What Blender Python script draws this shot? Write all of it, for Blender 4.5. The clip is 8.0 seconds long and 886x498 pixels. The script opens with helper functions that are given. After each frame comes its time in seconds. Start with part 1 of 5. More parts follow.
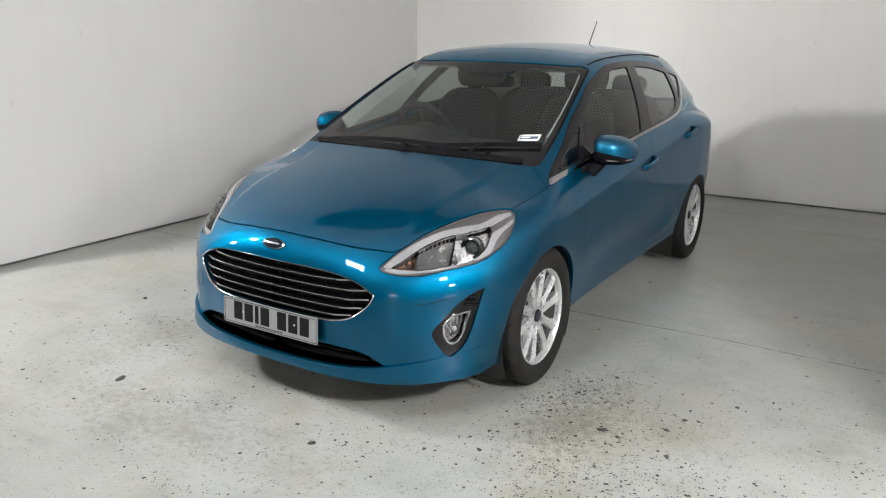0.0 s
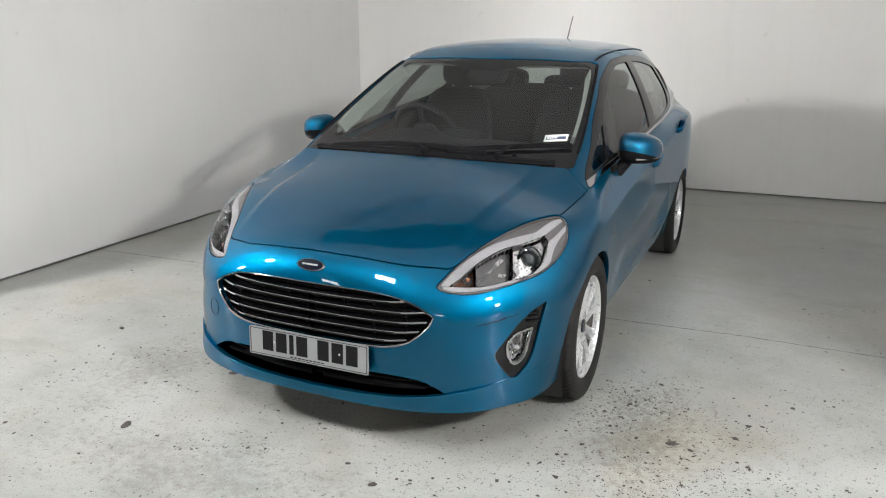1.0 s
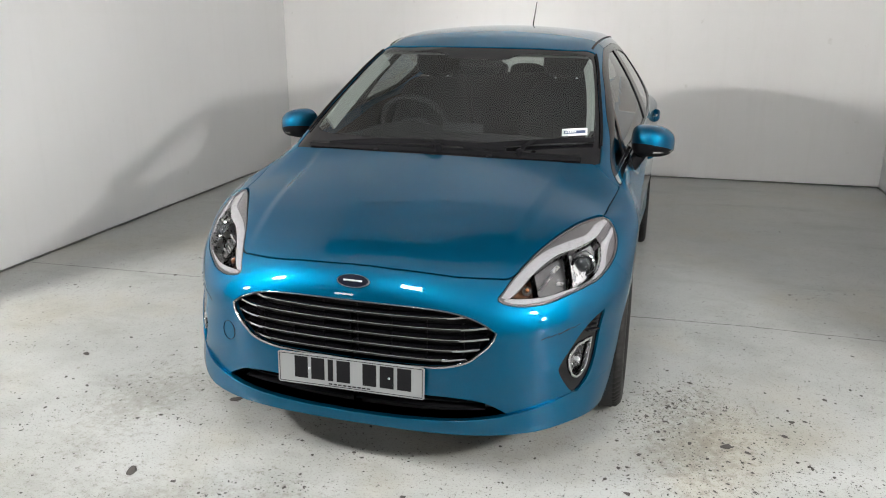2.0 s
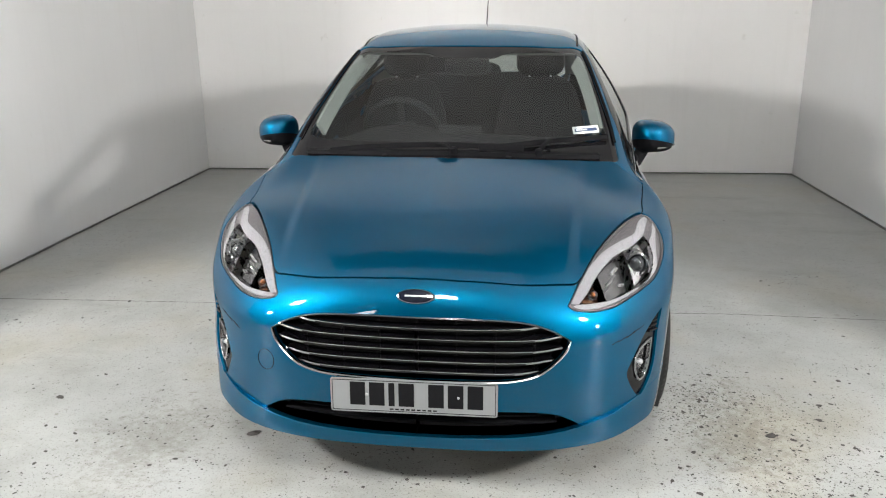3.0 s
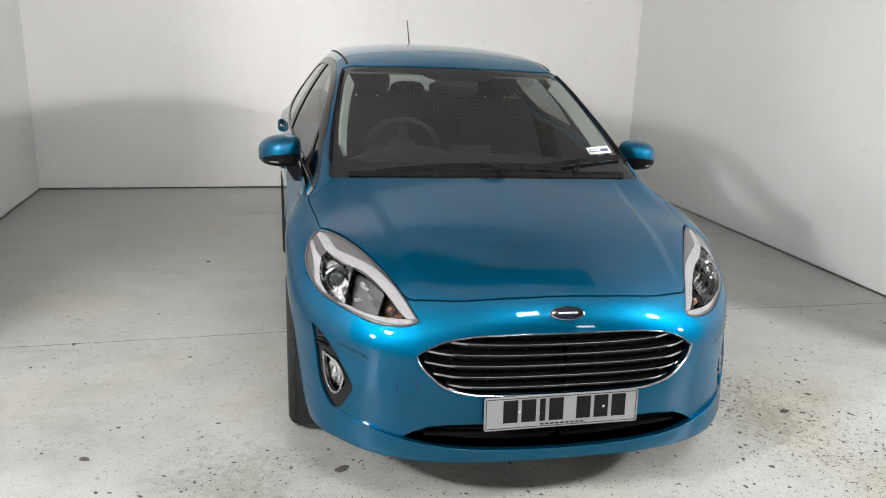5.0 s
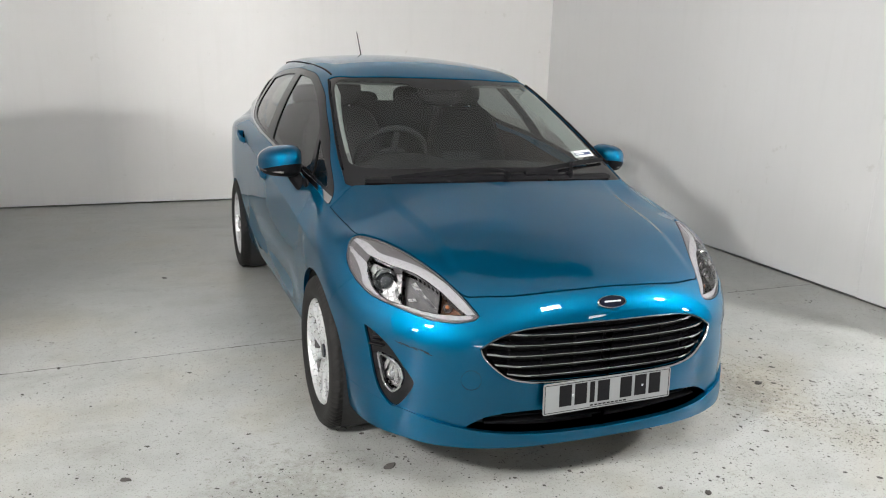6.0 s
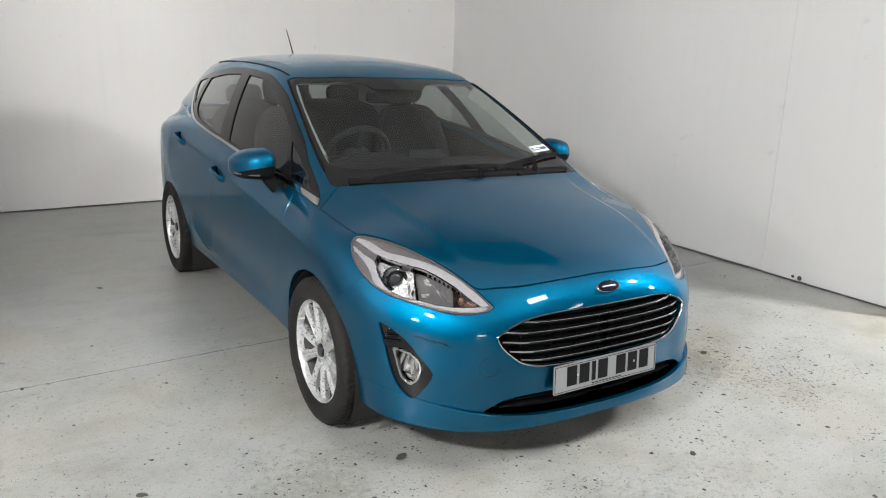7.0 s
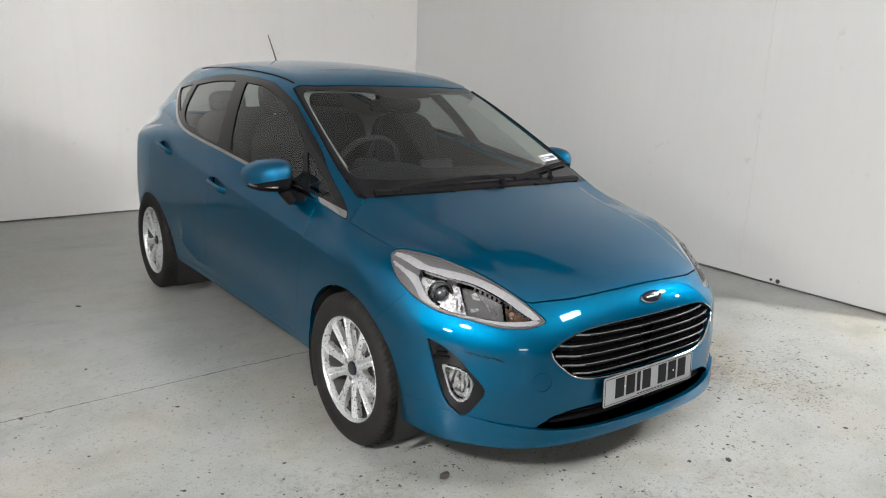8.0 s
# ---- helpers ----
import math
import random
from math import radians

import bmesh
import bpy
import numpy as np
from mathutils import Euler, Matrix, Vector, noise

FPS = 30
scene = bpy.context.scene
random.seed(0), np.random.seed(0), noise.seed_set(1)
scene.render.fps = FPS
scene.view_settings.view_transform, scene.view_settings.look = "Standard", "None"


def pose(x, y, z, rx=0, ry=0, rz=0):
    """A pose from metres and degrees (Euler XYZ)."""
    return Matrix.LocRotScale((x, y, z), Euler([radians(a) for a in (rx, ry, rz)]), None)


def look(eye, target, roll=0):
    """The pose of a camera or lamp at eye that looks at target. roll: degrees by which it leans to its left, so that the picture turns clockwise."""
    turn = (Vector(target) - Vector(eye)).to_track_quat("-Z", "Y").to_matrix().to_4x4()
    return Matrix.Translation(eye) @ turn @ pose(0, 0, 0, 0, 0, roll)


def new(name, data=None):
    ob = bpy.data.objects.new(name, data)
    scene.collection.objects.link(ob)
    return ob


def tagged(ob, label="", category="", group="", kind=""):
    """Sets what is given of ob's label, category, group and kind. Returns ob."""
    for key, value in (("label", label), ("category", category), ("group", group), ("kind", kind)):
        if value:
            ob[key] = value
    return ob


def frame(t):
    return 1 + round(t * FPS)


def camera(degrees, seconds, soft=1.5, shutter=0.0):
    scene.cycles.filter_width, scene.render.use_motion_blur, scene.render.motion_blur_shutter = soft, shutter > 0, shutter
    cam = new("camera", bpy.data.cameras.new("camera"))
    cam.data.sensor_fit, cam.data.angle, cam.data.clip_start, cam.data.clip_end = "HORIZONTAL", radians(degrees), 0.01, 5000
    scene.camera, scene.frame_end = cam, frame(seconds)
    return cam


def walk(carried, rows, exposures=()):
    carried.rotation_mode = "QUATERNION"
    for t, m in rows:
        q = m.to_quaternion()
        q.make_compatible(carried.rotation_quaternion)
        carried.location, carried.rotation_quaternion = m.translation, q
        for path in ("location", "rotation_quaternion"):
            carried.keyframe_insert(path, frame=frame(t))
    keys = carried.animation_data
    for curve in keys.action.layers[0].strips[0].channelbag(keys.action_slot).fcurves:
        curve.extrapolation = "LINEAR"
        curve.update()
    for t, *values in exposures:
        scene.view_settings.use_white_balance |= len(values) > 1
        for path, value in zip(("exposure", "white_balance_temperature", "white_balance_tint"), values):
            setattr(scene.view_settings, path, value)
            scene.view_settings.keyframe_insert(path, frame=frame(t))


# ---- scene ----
cam = camera(60.2, 8.0, 1.1)
PATH = [
    (0, (2.147, -2.943, 1.482), (1.13, -1.303, 0.958), 0.6),
    (0.5, (1.818, -2.985, 1.491), (0.924, -1.274, 0.967), 0.2),
    (1, (1.539, -2.987, 1.477), (0.737, -1.233, 0.947), -0.2),
    (1.2, (1.414, -2.971, 1.483), (0.643, -1.206, 0.942), -0.4),
    (2.3, (0.762, -2.953, 1.495), (0.335, -1.082, 0.933), -0.1),
    (2.5, (0.647, -2.964, 1.485), (0.281, -1.077, 0.931), -0.4),
    (3, (0.348, -2.922, 1.476), (0.118, -1.017, 0.914), -0.7),
    (3.5, (0.056, -2.938, 1.488), (0.024, -1.018, 0.928), 0.2),
    (4, (-0.271, -2.978, 1.521), (-0.082, -1.057, 0.999), 0.9),
    (4.5, (-0.573, -2.949, 1.495), (-0.268, -1.041, 0.979), 1.5),
    (5, (-0.867, -2.921, 1.515), (-0.46, -1.036, 0.986), 1.8),
    (5.2, (-1.013, -2.936, 1.507), (-0.518, -1.069, 0.99), 2.2),
    (6.3, (-1.64, -2.87, 1.505), (-0.818, -1.117, 1.002), 1.5),
    (6.5, (-1.748, -2.857, 1.526), (-0.845, -1.148, 1.012), 1.5),
    (7, (-1.97, -2.778, 1.54), (-0.949, -1.135, 1.031), 1.6),
    (7.5, (-2.175, -2.644, 1.555), (-1.05, -1.066, 1.061), 1.6),
    (8, (-2.286, -2.481, 1.54), (-1.109, -0.94, 1.05), 2.1),
]
walk(cam, [(t, look(eye, target, roll)) for t, eye, target, roll in PATH], [(0, -.26), (1.2, -.15), (3.5, .05), (5.2, 0.0), (8, -.28)])

# ---- light: a windowless photo bay lit by LED floods hung outside its mouth, and two unseen glowing fill panels added far down the workshop ----
world = bpy.data.worlds.new("world")
scene.world = world
world.use_nodes = True
world.node_tree.nodes["Background"].inputs["Color"].default_value = (.9, .95, 1, 1)
world.node_tree.nodes["Background"].inputs["Strength"].default_value = .02
ROOM_LEFT, ROOM_RIGHT, ROOM_BACK, ROOM_FRONT = -3.2, 2.92, 4.98, -.72
HALL_LEFT, HALL_RIGHT, HALL_FRONT, HALL_TOP = -20.0, 22.0, -24.0, 5.5
CAR_MIDDLE = (.1, 1.2, .7)
FLOODS = [((.3, -3.2, 3.5), .6, 75.0, (.1, 0, .5)), ((-3.35, -2.2, 2.55), .32, 770.0, (0, 4, 1.4)), ((3.8, -2.15, 2.5), .32, 770.0, (0, 4, 1.4)), ((-8.4, -3.7, 2.6), .5, 220.0, CAR_MIDDLE), ((11.0, -4.6, 2.6), .55, 250.0, CAR_MIDDLE)]
FAR_FILLS, FAR_FILL_LIGHT = (-10.5, 12.0), 24.0

# ---- materials ----
def material(name):
    m = bpy.data.materials.new(name)
    m.use_nodes = True
    t = m.node_tree
    return m, t, t.nodes["Principled BSDF"]


def node(t, kind, **sockets):
    n = t.nodes.new(kind)
    for key, value in sockets.items():
        n.inputs[key.replace("_", " ")].default_value = value
    return n


def noise_tex(t, scale, detail=4.0, rough=.55, coords=None):
    n = node(t, "ShaderNodeTexNoise", Scale=scale, Detail=detail, Roughness=rough)
    t.links.new((coords or node(t, "ShaderNodeTexCoord").outputs["Object"]), n.inputs["Vector"])
    return n


def ramp(t, source, stops):
    r = t.nodes.new("ShaderNodeValToRGB")
    while len(r.color_ramp.elements) < len(stops):
        r.color_ramp.elements.new(.5)
    for e, (at, colour) in zip(r.color_ramp.elements, stops):
        e.position = at
        e.color = (*colour, 1) if not isinstance(colour, (int, float)) else (colour, colour, colour, 1)
    t.links.new(source, r.inputs["Fac"])
    return r


def blend(t, kind, fac, a, b):
    n = t.nodes.new("ShaderNodeMix")
    n.data_type, n.blend_type = "RGBA", kind
    for i, v in ((0, fac), (6, a), (7, b)):
        if hasattr(v, "is_linked"):
            t.links.new(v, n.inputs[i])
        else:
            n.inputs[i].default_value = v if i == 0 else (*v, 1)
    return n.outputs[2]


def bump_node(t, height, strength, distance=.001):
    b = node(t, "ShaderNodeBump", Strength=strength, Distance=distance)
    t.links.new(height, b.inputs["Height"])
    return b.outputs["Normal"]


def simple(name, colour, rough=.5, metal=0.0, grain=120.0, vary=.12, bump=.1, coat=0.0, spec=.5):
    """A plain surface with slight mottling in colour and gloss and a fine grain."""
    m, t, b = material(name)
    n = noise_tex(t, grain, 5)
    big = noise_tex(t, grain * .07, 3)
    c = blend(t, "MIX", big.outputs["Fac"], [v * (1 - vary) for v in colour], [min(1, v * (1 + vary)) for v in colour])
    t.links.new(c, b.inputs["Base Color"])
    r = ramp(t, n.outputs["Fac"], [(.3, max(0, rough - .06)), (.7, min(1, rough + .06))])
    t.links.new(r.outputs["Color"], b.inputs["Roughness"])
    b.inputs["Metallic"].default_value = metal
    b.inputs["Coat Weight"].default_value = coat
    b.inputs["Coat Roughness"].default_value = .04
    b.inputs["Specular IOR Level"].default_value = spec
    if bump:
        t.links.new(bump_node(t, n.outputs["Fac"], bump, .0006), b.inputs["Normal"])
    return m


def car_paint():
    m, t, b = material("teal_metallic_paint")
    fl = node(t, "ShaderNodeTexVoronoi", Scale=900.0)
    t.links.new(node(t, "ShaderNodeTexCoord").outputs["Object"], fl.inputs["Vector"])
    c = blend(t, "MIX", fl.outputs["Color"], (.0, .089, .184), (.0, .104, .213))
    c2 = blend(t, "MULTIPLY", 1.0, c, (.3, 1, 1))
    t.links.new(c2, b.inputs["Base Color"])
    b.inputs["Metallic"].default_value = 1.0
    b.inputs["Roughness"].default_value = .46
    b.inputs["Specular IOR Level"].default_value = .1
    b.inputs["Specular Tint"].default_value = (.25, .75, 1, 1)
    b.inputs["Coat Weight"].default_value = 1.0
    b.inputs["Coat Roughness"].default_value = .01
    b.inputs["Coat IOR"].default_value = 1.38
    peel = noise_tex(t, 95, 2)
    t.links.new(bump_node(t, peel.outputs["Fac"], .02, .0006), b.inputs["Coat Normal"])
    return m


def glass(name, tint, gloss=1.0, rough=.0, base=.05):
    """Thin glazing: tinted see-through with a mirror gloss by Fresnel."""
    m = bpy.data.materials.new(name)
    m.use_nodes = True
    t = m.node_tree
    t.nodes.clear()
    out = t.nodes.new("ShaderNodeOutputMaterial")
    clear = node(t, "ShaderNodeBsdfTransparent", Color=(*tint, 1))
    shine = node(t, "ShaderNodeBsdfGlossy", Roughness=rough, Color=(gloss, gloss, gloss, 1))
    edge = node(t, "ShaderNodeLayerWeight", Blend=.5)
    power = t.nodes.new("ShaderNodeMath")
    power.operation = "POWER"
    power.inputs[1].default_value = 5.0
    level = t.nodes.new("ShaderNodeMath")
    level.operation = "MULTIPLY_ADD"
    level.inputs[1].default_value, level.inputs[2].default_value = .85, base
    mix = t.nodes.new("ShaderNodeMixShader")
    t.links.new(edge.outputs["Facing"], power.inputs[0])
    t.links.new(power.outputs[0], level.inputs[0])
    t.links.new(level.outputs[0], mix.inputs["Fac"])
    t.links.new(clear.outputs[0], mix.inputs[1])
    t.links.new(shine.outputs[0], mix.inputs[2])
    t.links.new(mix.outputs[0], out.inputs["Surface"])
    return m


def emitter(name, colour, strength):
    m, t, b = material(name)
    b.inputs["Base Color"].default_value = (.8, .8, .8, 1)
    b.inputs["Emission Color"].default_value = (*colour, 1)
    b.inputs["Emission Strength"].default_value = strength
    return m


def wall_paint(name, tone):
    m, t, b = material(name)
    xyz = node(t, "ShaderNodeTexCoord").outputs["Object"]
    big, mid, fine = noise_tex(t, .9, 4, .6, xyz), noise_tex(t, 7, 5, .6, xyz), noise_tex(t, 160, 4, .6, xyz)
    stretch = node(t, "ShaderNodeMapping", Scale=(5, 5, .35))
    t.links.new(xyz, stretch.inputs["Vector"])
    streak = noise_tex(t, 2.4, 5, .65, stretch.outputs["Vector"])
    c = blend(t, "MIX", ramp(t, big.outputs["Fac"], [(.3, 0), (.7, 1)]).outputs["Color"], [v * .965 for v in tone], tone)
    c = blend(t, "MULTIPLY", .16, c, ramp(t, streak.outputs["Fac"], [(.28, (.86, .86, .84)), (.48, (1, 1, 1))]).outputs["Color"])
    c = blend(t, "MULTIPLY", .7, c, ramp(t, mid.outputs["Fac"], [(.24, (.80, .79, .76)), (.33, (1, 1, 1))]).outputs["Color"])
    t.links.new(c, b.inputs["Base Color"])
    b.inputs["Roughness"].default_value = .55
    t.links.new(bump_node(t, fine.outputs["Fac"], .12, .001), b.inputs["Normal"])
    return m


def floor_paint():
    """Pale grey-green floor paint, scuffed and speckled, chipped down to dark concrete in places."""
    m, t, b = material("painted_concrete")
    xyz = node(t, "ShaderNodeTexCoord").outputs["Object"]
    big, mid = noise_tex(t, .55, 5, .6, xyz), noise_tex(t, 3.2, 6, .62, xyz)
    speck, fine, patch = noise_tex(t, 46, 3, .7, xyz), noise_tex(t, 300, 3, .6, xyz), noise_tex(t, .8, 3, .5, xyz)
    c = blend(t, "MIX", ramp(t, big.outputs["Fac"], [(.32, 0), (.68, 1)]).outputs["Color"], (.31, .322, .315), (.43, .442, .43))
    c = blend(t, "MULTIPLY", .8, c, ramp(t, mid.outputs["Fac"], [(.28, (.70, .70, .67)), (.55, (1.04, 1.04, 1.04))]).outputs["Color"])
    drag = node(t, "ShaderNodeMapping", Scale=(.5, 1.6, 1), Rotation=(0, 0, .5))
    t.links.new(xyz, drag.inputs["Vector"])
    smear = noise_tex(t, 1.6, 7, .68, drag.outputs["Vector"])
    c = blend(t, "MULTIPLY", .75, c, ramp(t, smear.outputs["Fac"], [(.30, (.72, .71, .68)), (.44, (.97, .97, .95)), (.62, (1.0, 1.0, 1.0)), (.72, (1.12, 1.12, 1.10))]).outputs["Color"])
    tread = noise_tex(t, 1.1, 4, .6, xyz)
    c = blend(t, "MULTIPLY", .8, c, ramp(t, tread.outputs["Fac"], [(.50, (1, 1, 1)), (.68, (.90, .84, .74))]).outputs["Color"])
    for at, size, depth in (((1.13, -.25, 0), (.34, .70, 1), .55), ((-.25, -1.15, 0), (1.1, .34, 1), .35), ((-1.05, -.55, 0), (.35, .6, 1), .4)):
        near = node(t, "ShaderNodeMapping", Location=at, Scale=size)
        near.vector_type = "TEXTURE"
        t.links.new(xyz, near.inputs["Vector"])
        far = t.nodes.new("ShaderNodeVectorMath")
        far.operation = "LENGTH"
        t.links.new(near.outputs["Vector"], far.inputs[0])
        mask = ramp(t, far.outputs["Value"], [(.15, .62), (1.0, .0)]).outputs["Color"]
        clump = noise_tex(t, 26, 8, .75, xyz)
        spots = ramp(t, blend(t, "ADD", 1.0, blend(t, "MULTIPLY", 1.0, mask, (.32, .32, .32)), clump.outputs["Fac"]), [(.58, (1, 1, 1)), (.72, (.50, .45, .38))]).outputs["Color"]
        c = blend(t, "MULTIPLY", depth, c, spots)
    grit = noise_tex(t, 130, 2, .6, xyz)
    c = blend(t, "MULTIPLY", .8, c, ramp(t, grit.outputs["Fac"], [(.34, (.62, .60, .56)), (.42, (1, 1, 1))]).outputs["Color"])
    worn = ramp(t, patch.outputs["Fac"], [(.40, .12), (.62, 1)]).outputs["Color"]
    dots = ramp(t, speck.outputs["Fac"], [(.62, 0), (.67, 1)]).outputs["Color"]
    dotted = blend(t, "MIX", ramp(t, blend(t, "MULTIPLY", 1.0, worn, dots), [(.0, 0), (.9, .8)]).outputs["Color"], c, (.055, .05, .042))
    t.links.new(dotted, b.inputs["Base Color"])
    gl = ramp(t, mid.outputs["Fac"], [(.3, .28), (.7, .48)])
    t.links.new(gl.outputs["Color"], b.inputs["Roughness"])
    h = blend(t, "ADD", .35, mid.outputs["Color"], fine.outputs["Color"])
    t.links.new(bump_node(t, h, .22, .002), b.inputs["Normal"])
    return m


PAINT = car_paint()
SCREEN_GLASS = glass("windscreen_glass", (.62, .67, .65), base=.06)
SIDE_GLASS = glass("side_glass", (.72, .77, .75), base=.07)
PRIVACY_GLASS = glass("rear_side_glass", (.52, .55, .54), base=.07)
LENS = glass("clear_lens", (.97, .97, .97), .85, base=.008)
BLACK_GLOSS = simple("gloss_black_plastic", (.008, .008, .009), .2, bump=0, spec=.3)
BLACK_PLASTIC = simple("textured_black_plastic", (.008, .008, .009), .55, grain=500, bump=.1, spec=.03)
FRIT = simple("black_glass_border", (.006, .006, .007), .06, bump=0, spec=.35)
RUBBER = simple("tyre_rubber", (.014, .0135, .013), .75, grain=160, bump=.3, vary=.25, spec=.25)
ALLOY = simple("silver_alloy", (.74, .75, .76), .3, metal=.8, grain=90, bump=.0, coat=.5)
PIANO_BLACK = simple("piano_black_plastic", (.004, .004, .005), .12, bump=0, coat=.7, spec=0.0)
BOWL = simple("bright_silver_bowl", (.66, .66, .67), .28, metal=.55, grain=60, vary=.2, bump=0)
FACET = simple("dull_silver_plastic", (.22, .22, .23), .42, metal=.5, bump=0)
AMBER_CELL = simple("brown_amber_cell", (.16, .075, .04), .25, metal=.4, bump=0, coat=.4)
CHROME = simple("chrome", (.46, .47, .48), .07, metal=1.0, vary=.02, bump=0)
SATIN = simple("satin_silver_plastic", (.62, .63, .65), .3, metal=.6, bump=0)
DARK_CHROME = simple("dark_bezel_plastic", (.10, .096, .10), .38, metal=.2, vary=.04, bump=0)
CELL_GREY = simple("smoked_silver_cell", (.20, .20, .205), .2, metal=.7, bump=0)
REFLECTOR = simple("silvered_reflector", (.58, .58, .59), .14, metal=.9, grain=60, vary=.35, bump=0)
PROJECTOR = simple("dark_glass_lens", (.05, .055, .06), .03, metal=.4, bump=0, coat=1.0)
LENS_GREY = simple("smoked_clear_plastic", (.13, .125, .12), .2, bump=0, coat=.6)
STEEL = simple("brake_steel", (.42, .41, .40), .38, metal=1.0, grain=90)
SHADED_STEEL = simple("shade_darkened_metal", (.075, .073, .07), .55, metal=.6, grain=90, vary=.3)
LIGHT_GUIDE = simple("frosted_light_guide", (.28, .28, .295), .3, bump=0, coat=.5)
AMBER = simple("amber_bulb", (.36, .13, .05), .3, bump=0)
RED_LENS = simple("red_lamp_lens", (.45, .02, .02), .12, bump=0, coat=1.0)
DASH = simple("dark_grey_dashboard", (.012, .0124, .0135), .7, grain=20, bump=.0, spec=.1)
CLOTH = simple("charcoal_seat_cloth", (.008, .0081, .0085), .95, grain=14, vary=.2, bump=.0, spec=0.0)
TRIM = simple("pale_grey_trim", (.24, .26, .25), .8, grain=60, bump=0)
UNDERSIDE = simple("black_underbody", (.010, .010, .010), .8)
PLATE_WHITE = simple("plate_reflective_white", (.235, .245, .25), .35, grain=700, bump=.05, vary=.04)
INK = simple("black_print", (.006, .006, .007), .6, bump=0, spec=.15)
BADGE_BLUE = simple("dark_blue_enamel", (.004, .006, .016), .15, coat=.4, bump=0)
STICKER_WHITE = simple("white_paper", (.78, .80, .80), .6, bump=0)
STICKER_BLUE = simple("navy_print", (.03, .06, .13), .5, bump=0)
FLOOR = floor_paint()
# One white paint: back wall lightened, side walls darkened to match their light.
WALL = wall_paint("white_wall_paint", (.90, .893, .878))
WALL_SHADED = wall_paint("white_wall_paint_shaded", (.745, .745, .74))
DIM_WALL = simple("dull_grey_wall", (.16, .16, .16), .8, grain=8, vary=.2)
CEILING = simple("pale_roof_sheeting", (.62, .62, .62), .8, grain=30)
ROOF_STEEL = simple("dark_roof_steel", (.03, .03, .032), .6, metal=.3)
GRIME = simple("dark_joint_grime", (.07, .065, .06), .9, grain=60, vary=.4)
FAR_FILL_GLOW = emitter("far_fill_glow", (1.0, .98, .97), FAR_FILL_LIGHT)

# ---- mesh helpers ----
def to_mesh(name, v, faces, normals=None, smooth=True):
    me = bpy.data.meshes.new(name)
    v, faces = np.ascontiguousarray(v, np.float32), np.ascontiguousarray(faces, np.int32)
    m, k = faces.shape
    me.vertices.add(len(v))
    me.vertices.foreach_set("co", v.ravel())
    me.loops.add(m * k)
    me.loops.foreach_set("vertex_index", faces.ravel())
    me.polygons.add(m)
    me.polygons.foreach_set("loop_start", np.arange(0, m * k, k, dtype=np.int32))
    me.polygons.foreach_set("use_smooth", np.full(m, smooth))
    me.update(calc_edges=True)
    me.validate()
    if normals is not None and len(normals) == len(me.vertices):
        me.normals_split_custom_set_from_vertices(np.asarray(normals, float).tolist())
    return me


def part(name, shape, mat, parent=None, label="", place=None):
    """Links a bmesh or mesh as one object under a thing or a part."""
    if isinstance(shape, bmesh.types.BMesh):
        me = bpy.data.meshes.new(name)
        shape.normal_update()
        shape.to_mesh(me)
        shape.free()
        shape = me
    if mat is not None:
        shape.materials.clear()
        shape.materials.append(mat)
    ob = new(name, shape)
    ob.parent = parent
    if place is not None:
        ob.matrix_basis = place
    return tagged(ob, label)


def thing(name, label, category, place=None, group="", kind=""):
    ob = new(name)
    ob.empty_display_size = .2
    if place is not None:
        ob.matrix_basis = place
    return tagged(ob, label, category, group, kind)


def smooth_bm(bm, angle=40):
    for f in bm.faces:
        f.smooth = True
    bm.normal_update()
    for e in bm.edges:
        if len(e.link_faces) == 2 and e.calc_face_angle(0) > radians(angle):
            e.smooth = False
    return bm


def box(sx, sy, sz, at=(0, 0, 0), bevel=.004, seg=2, turn=None):
    bm = bmesh.new()
    bmesh.ops.create_cube(bm, size=1, matrix=Matrix.Diagonal((sx, sy, sz, 1)))
    if bevel:
        bmesh.ops.bevel(bm, geom=bm.edges[:], offset=bevel, segments=seg, profile=.5, affect="EDGES")
    if turn is not None:
        bmesh.ops.transform(bm, matrix=turn, verts=bm.verts)
    bmesh.ops.translate(bm, vec=at, verts=bm.verts)
    return smooth_bm(bm)


def lathe(profile, n=64, start=0.0, turn=360.0, axis="X"):
    """Turns (along, radius) pairs round the x axis."""
    bm = bmesh.new()
    rings, closed = [], abs(turn) >= 360
    count = n if closed else n + 1
    for i in range(count):
        a = radians(start + turn * i / n)
        rings.append([bm.verts.new((x, r * math.cos(a), r * math.sin(a))) for x, r in profile])
    for i in range(n):
        p, q = rings[i], rings[(i + 1) % count]
        for k in range(len(profile) - 1):
            bm.faces.new((p[k], p[k + 1], q[k + 1], q[k]))
    bmesh.ops.remove_doubles(bm, verts=bm.verts, dist=1e-6)
    bmesh.ops.recalc_face_normals(bm, faces=bm.faces)
    return smooth_bm(bm)


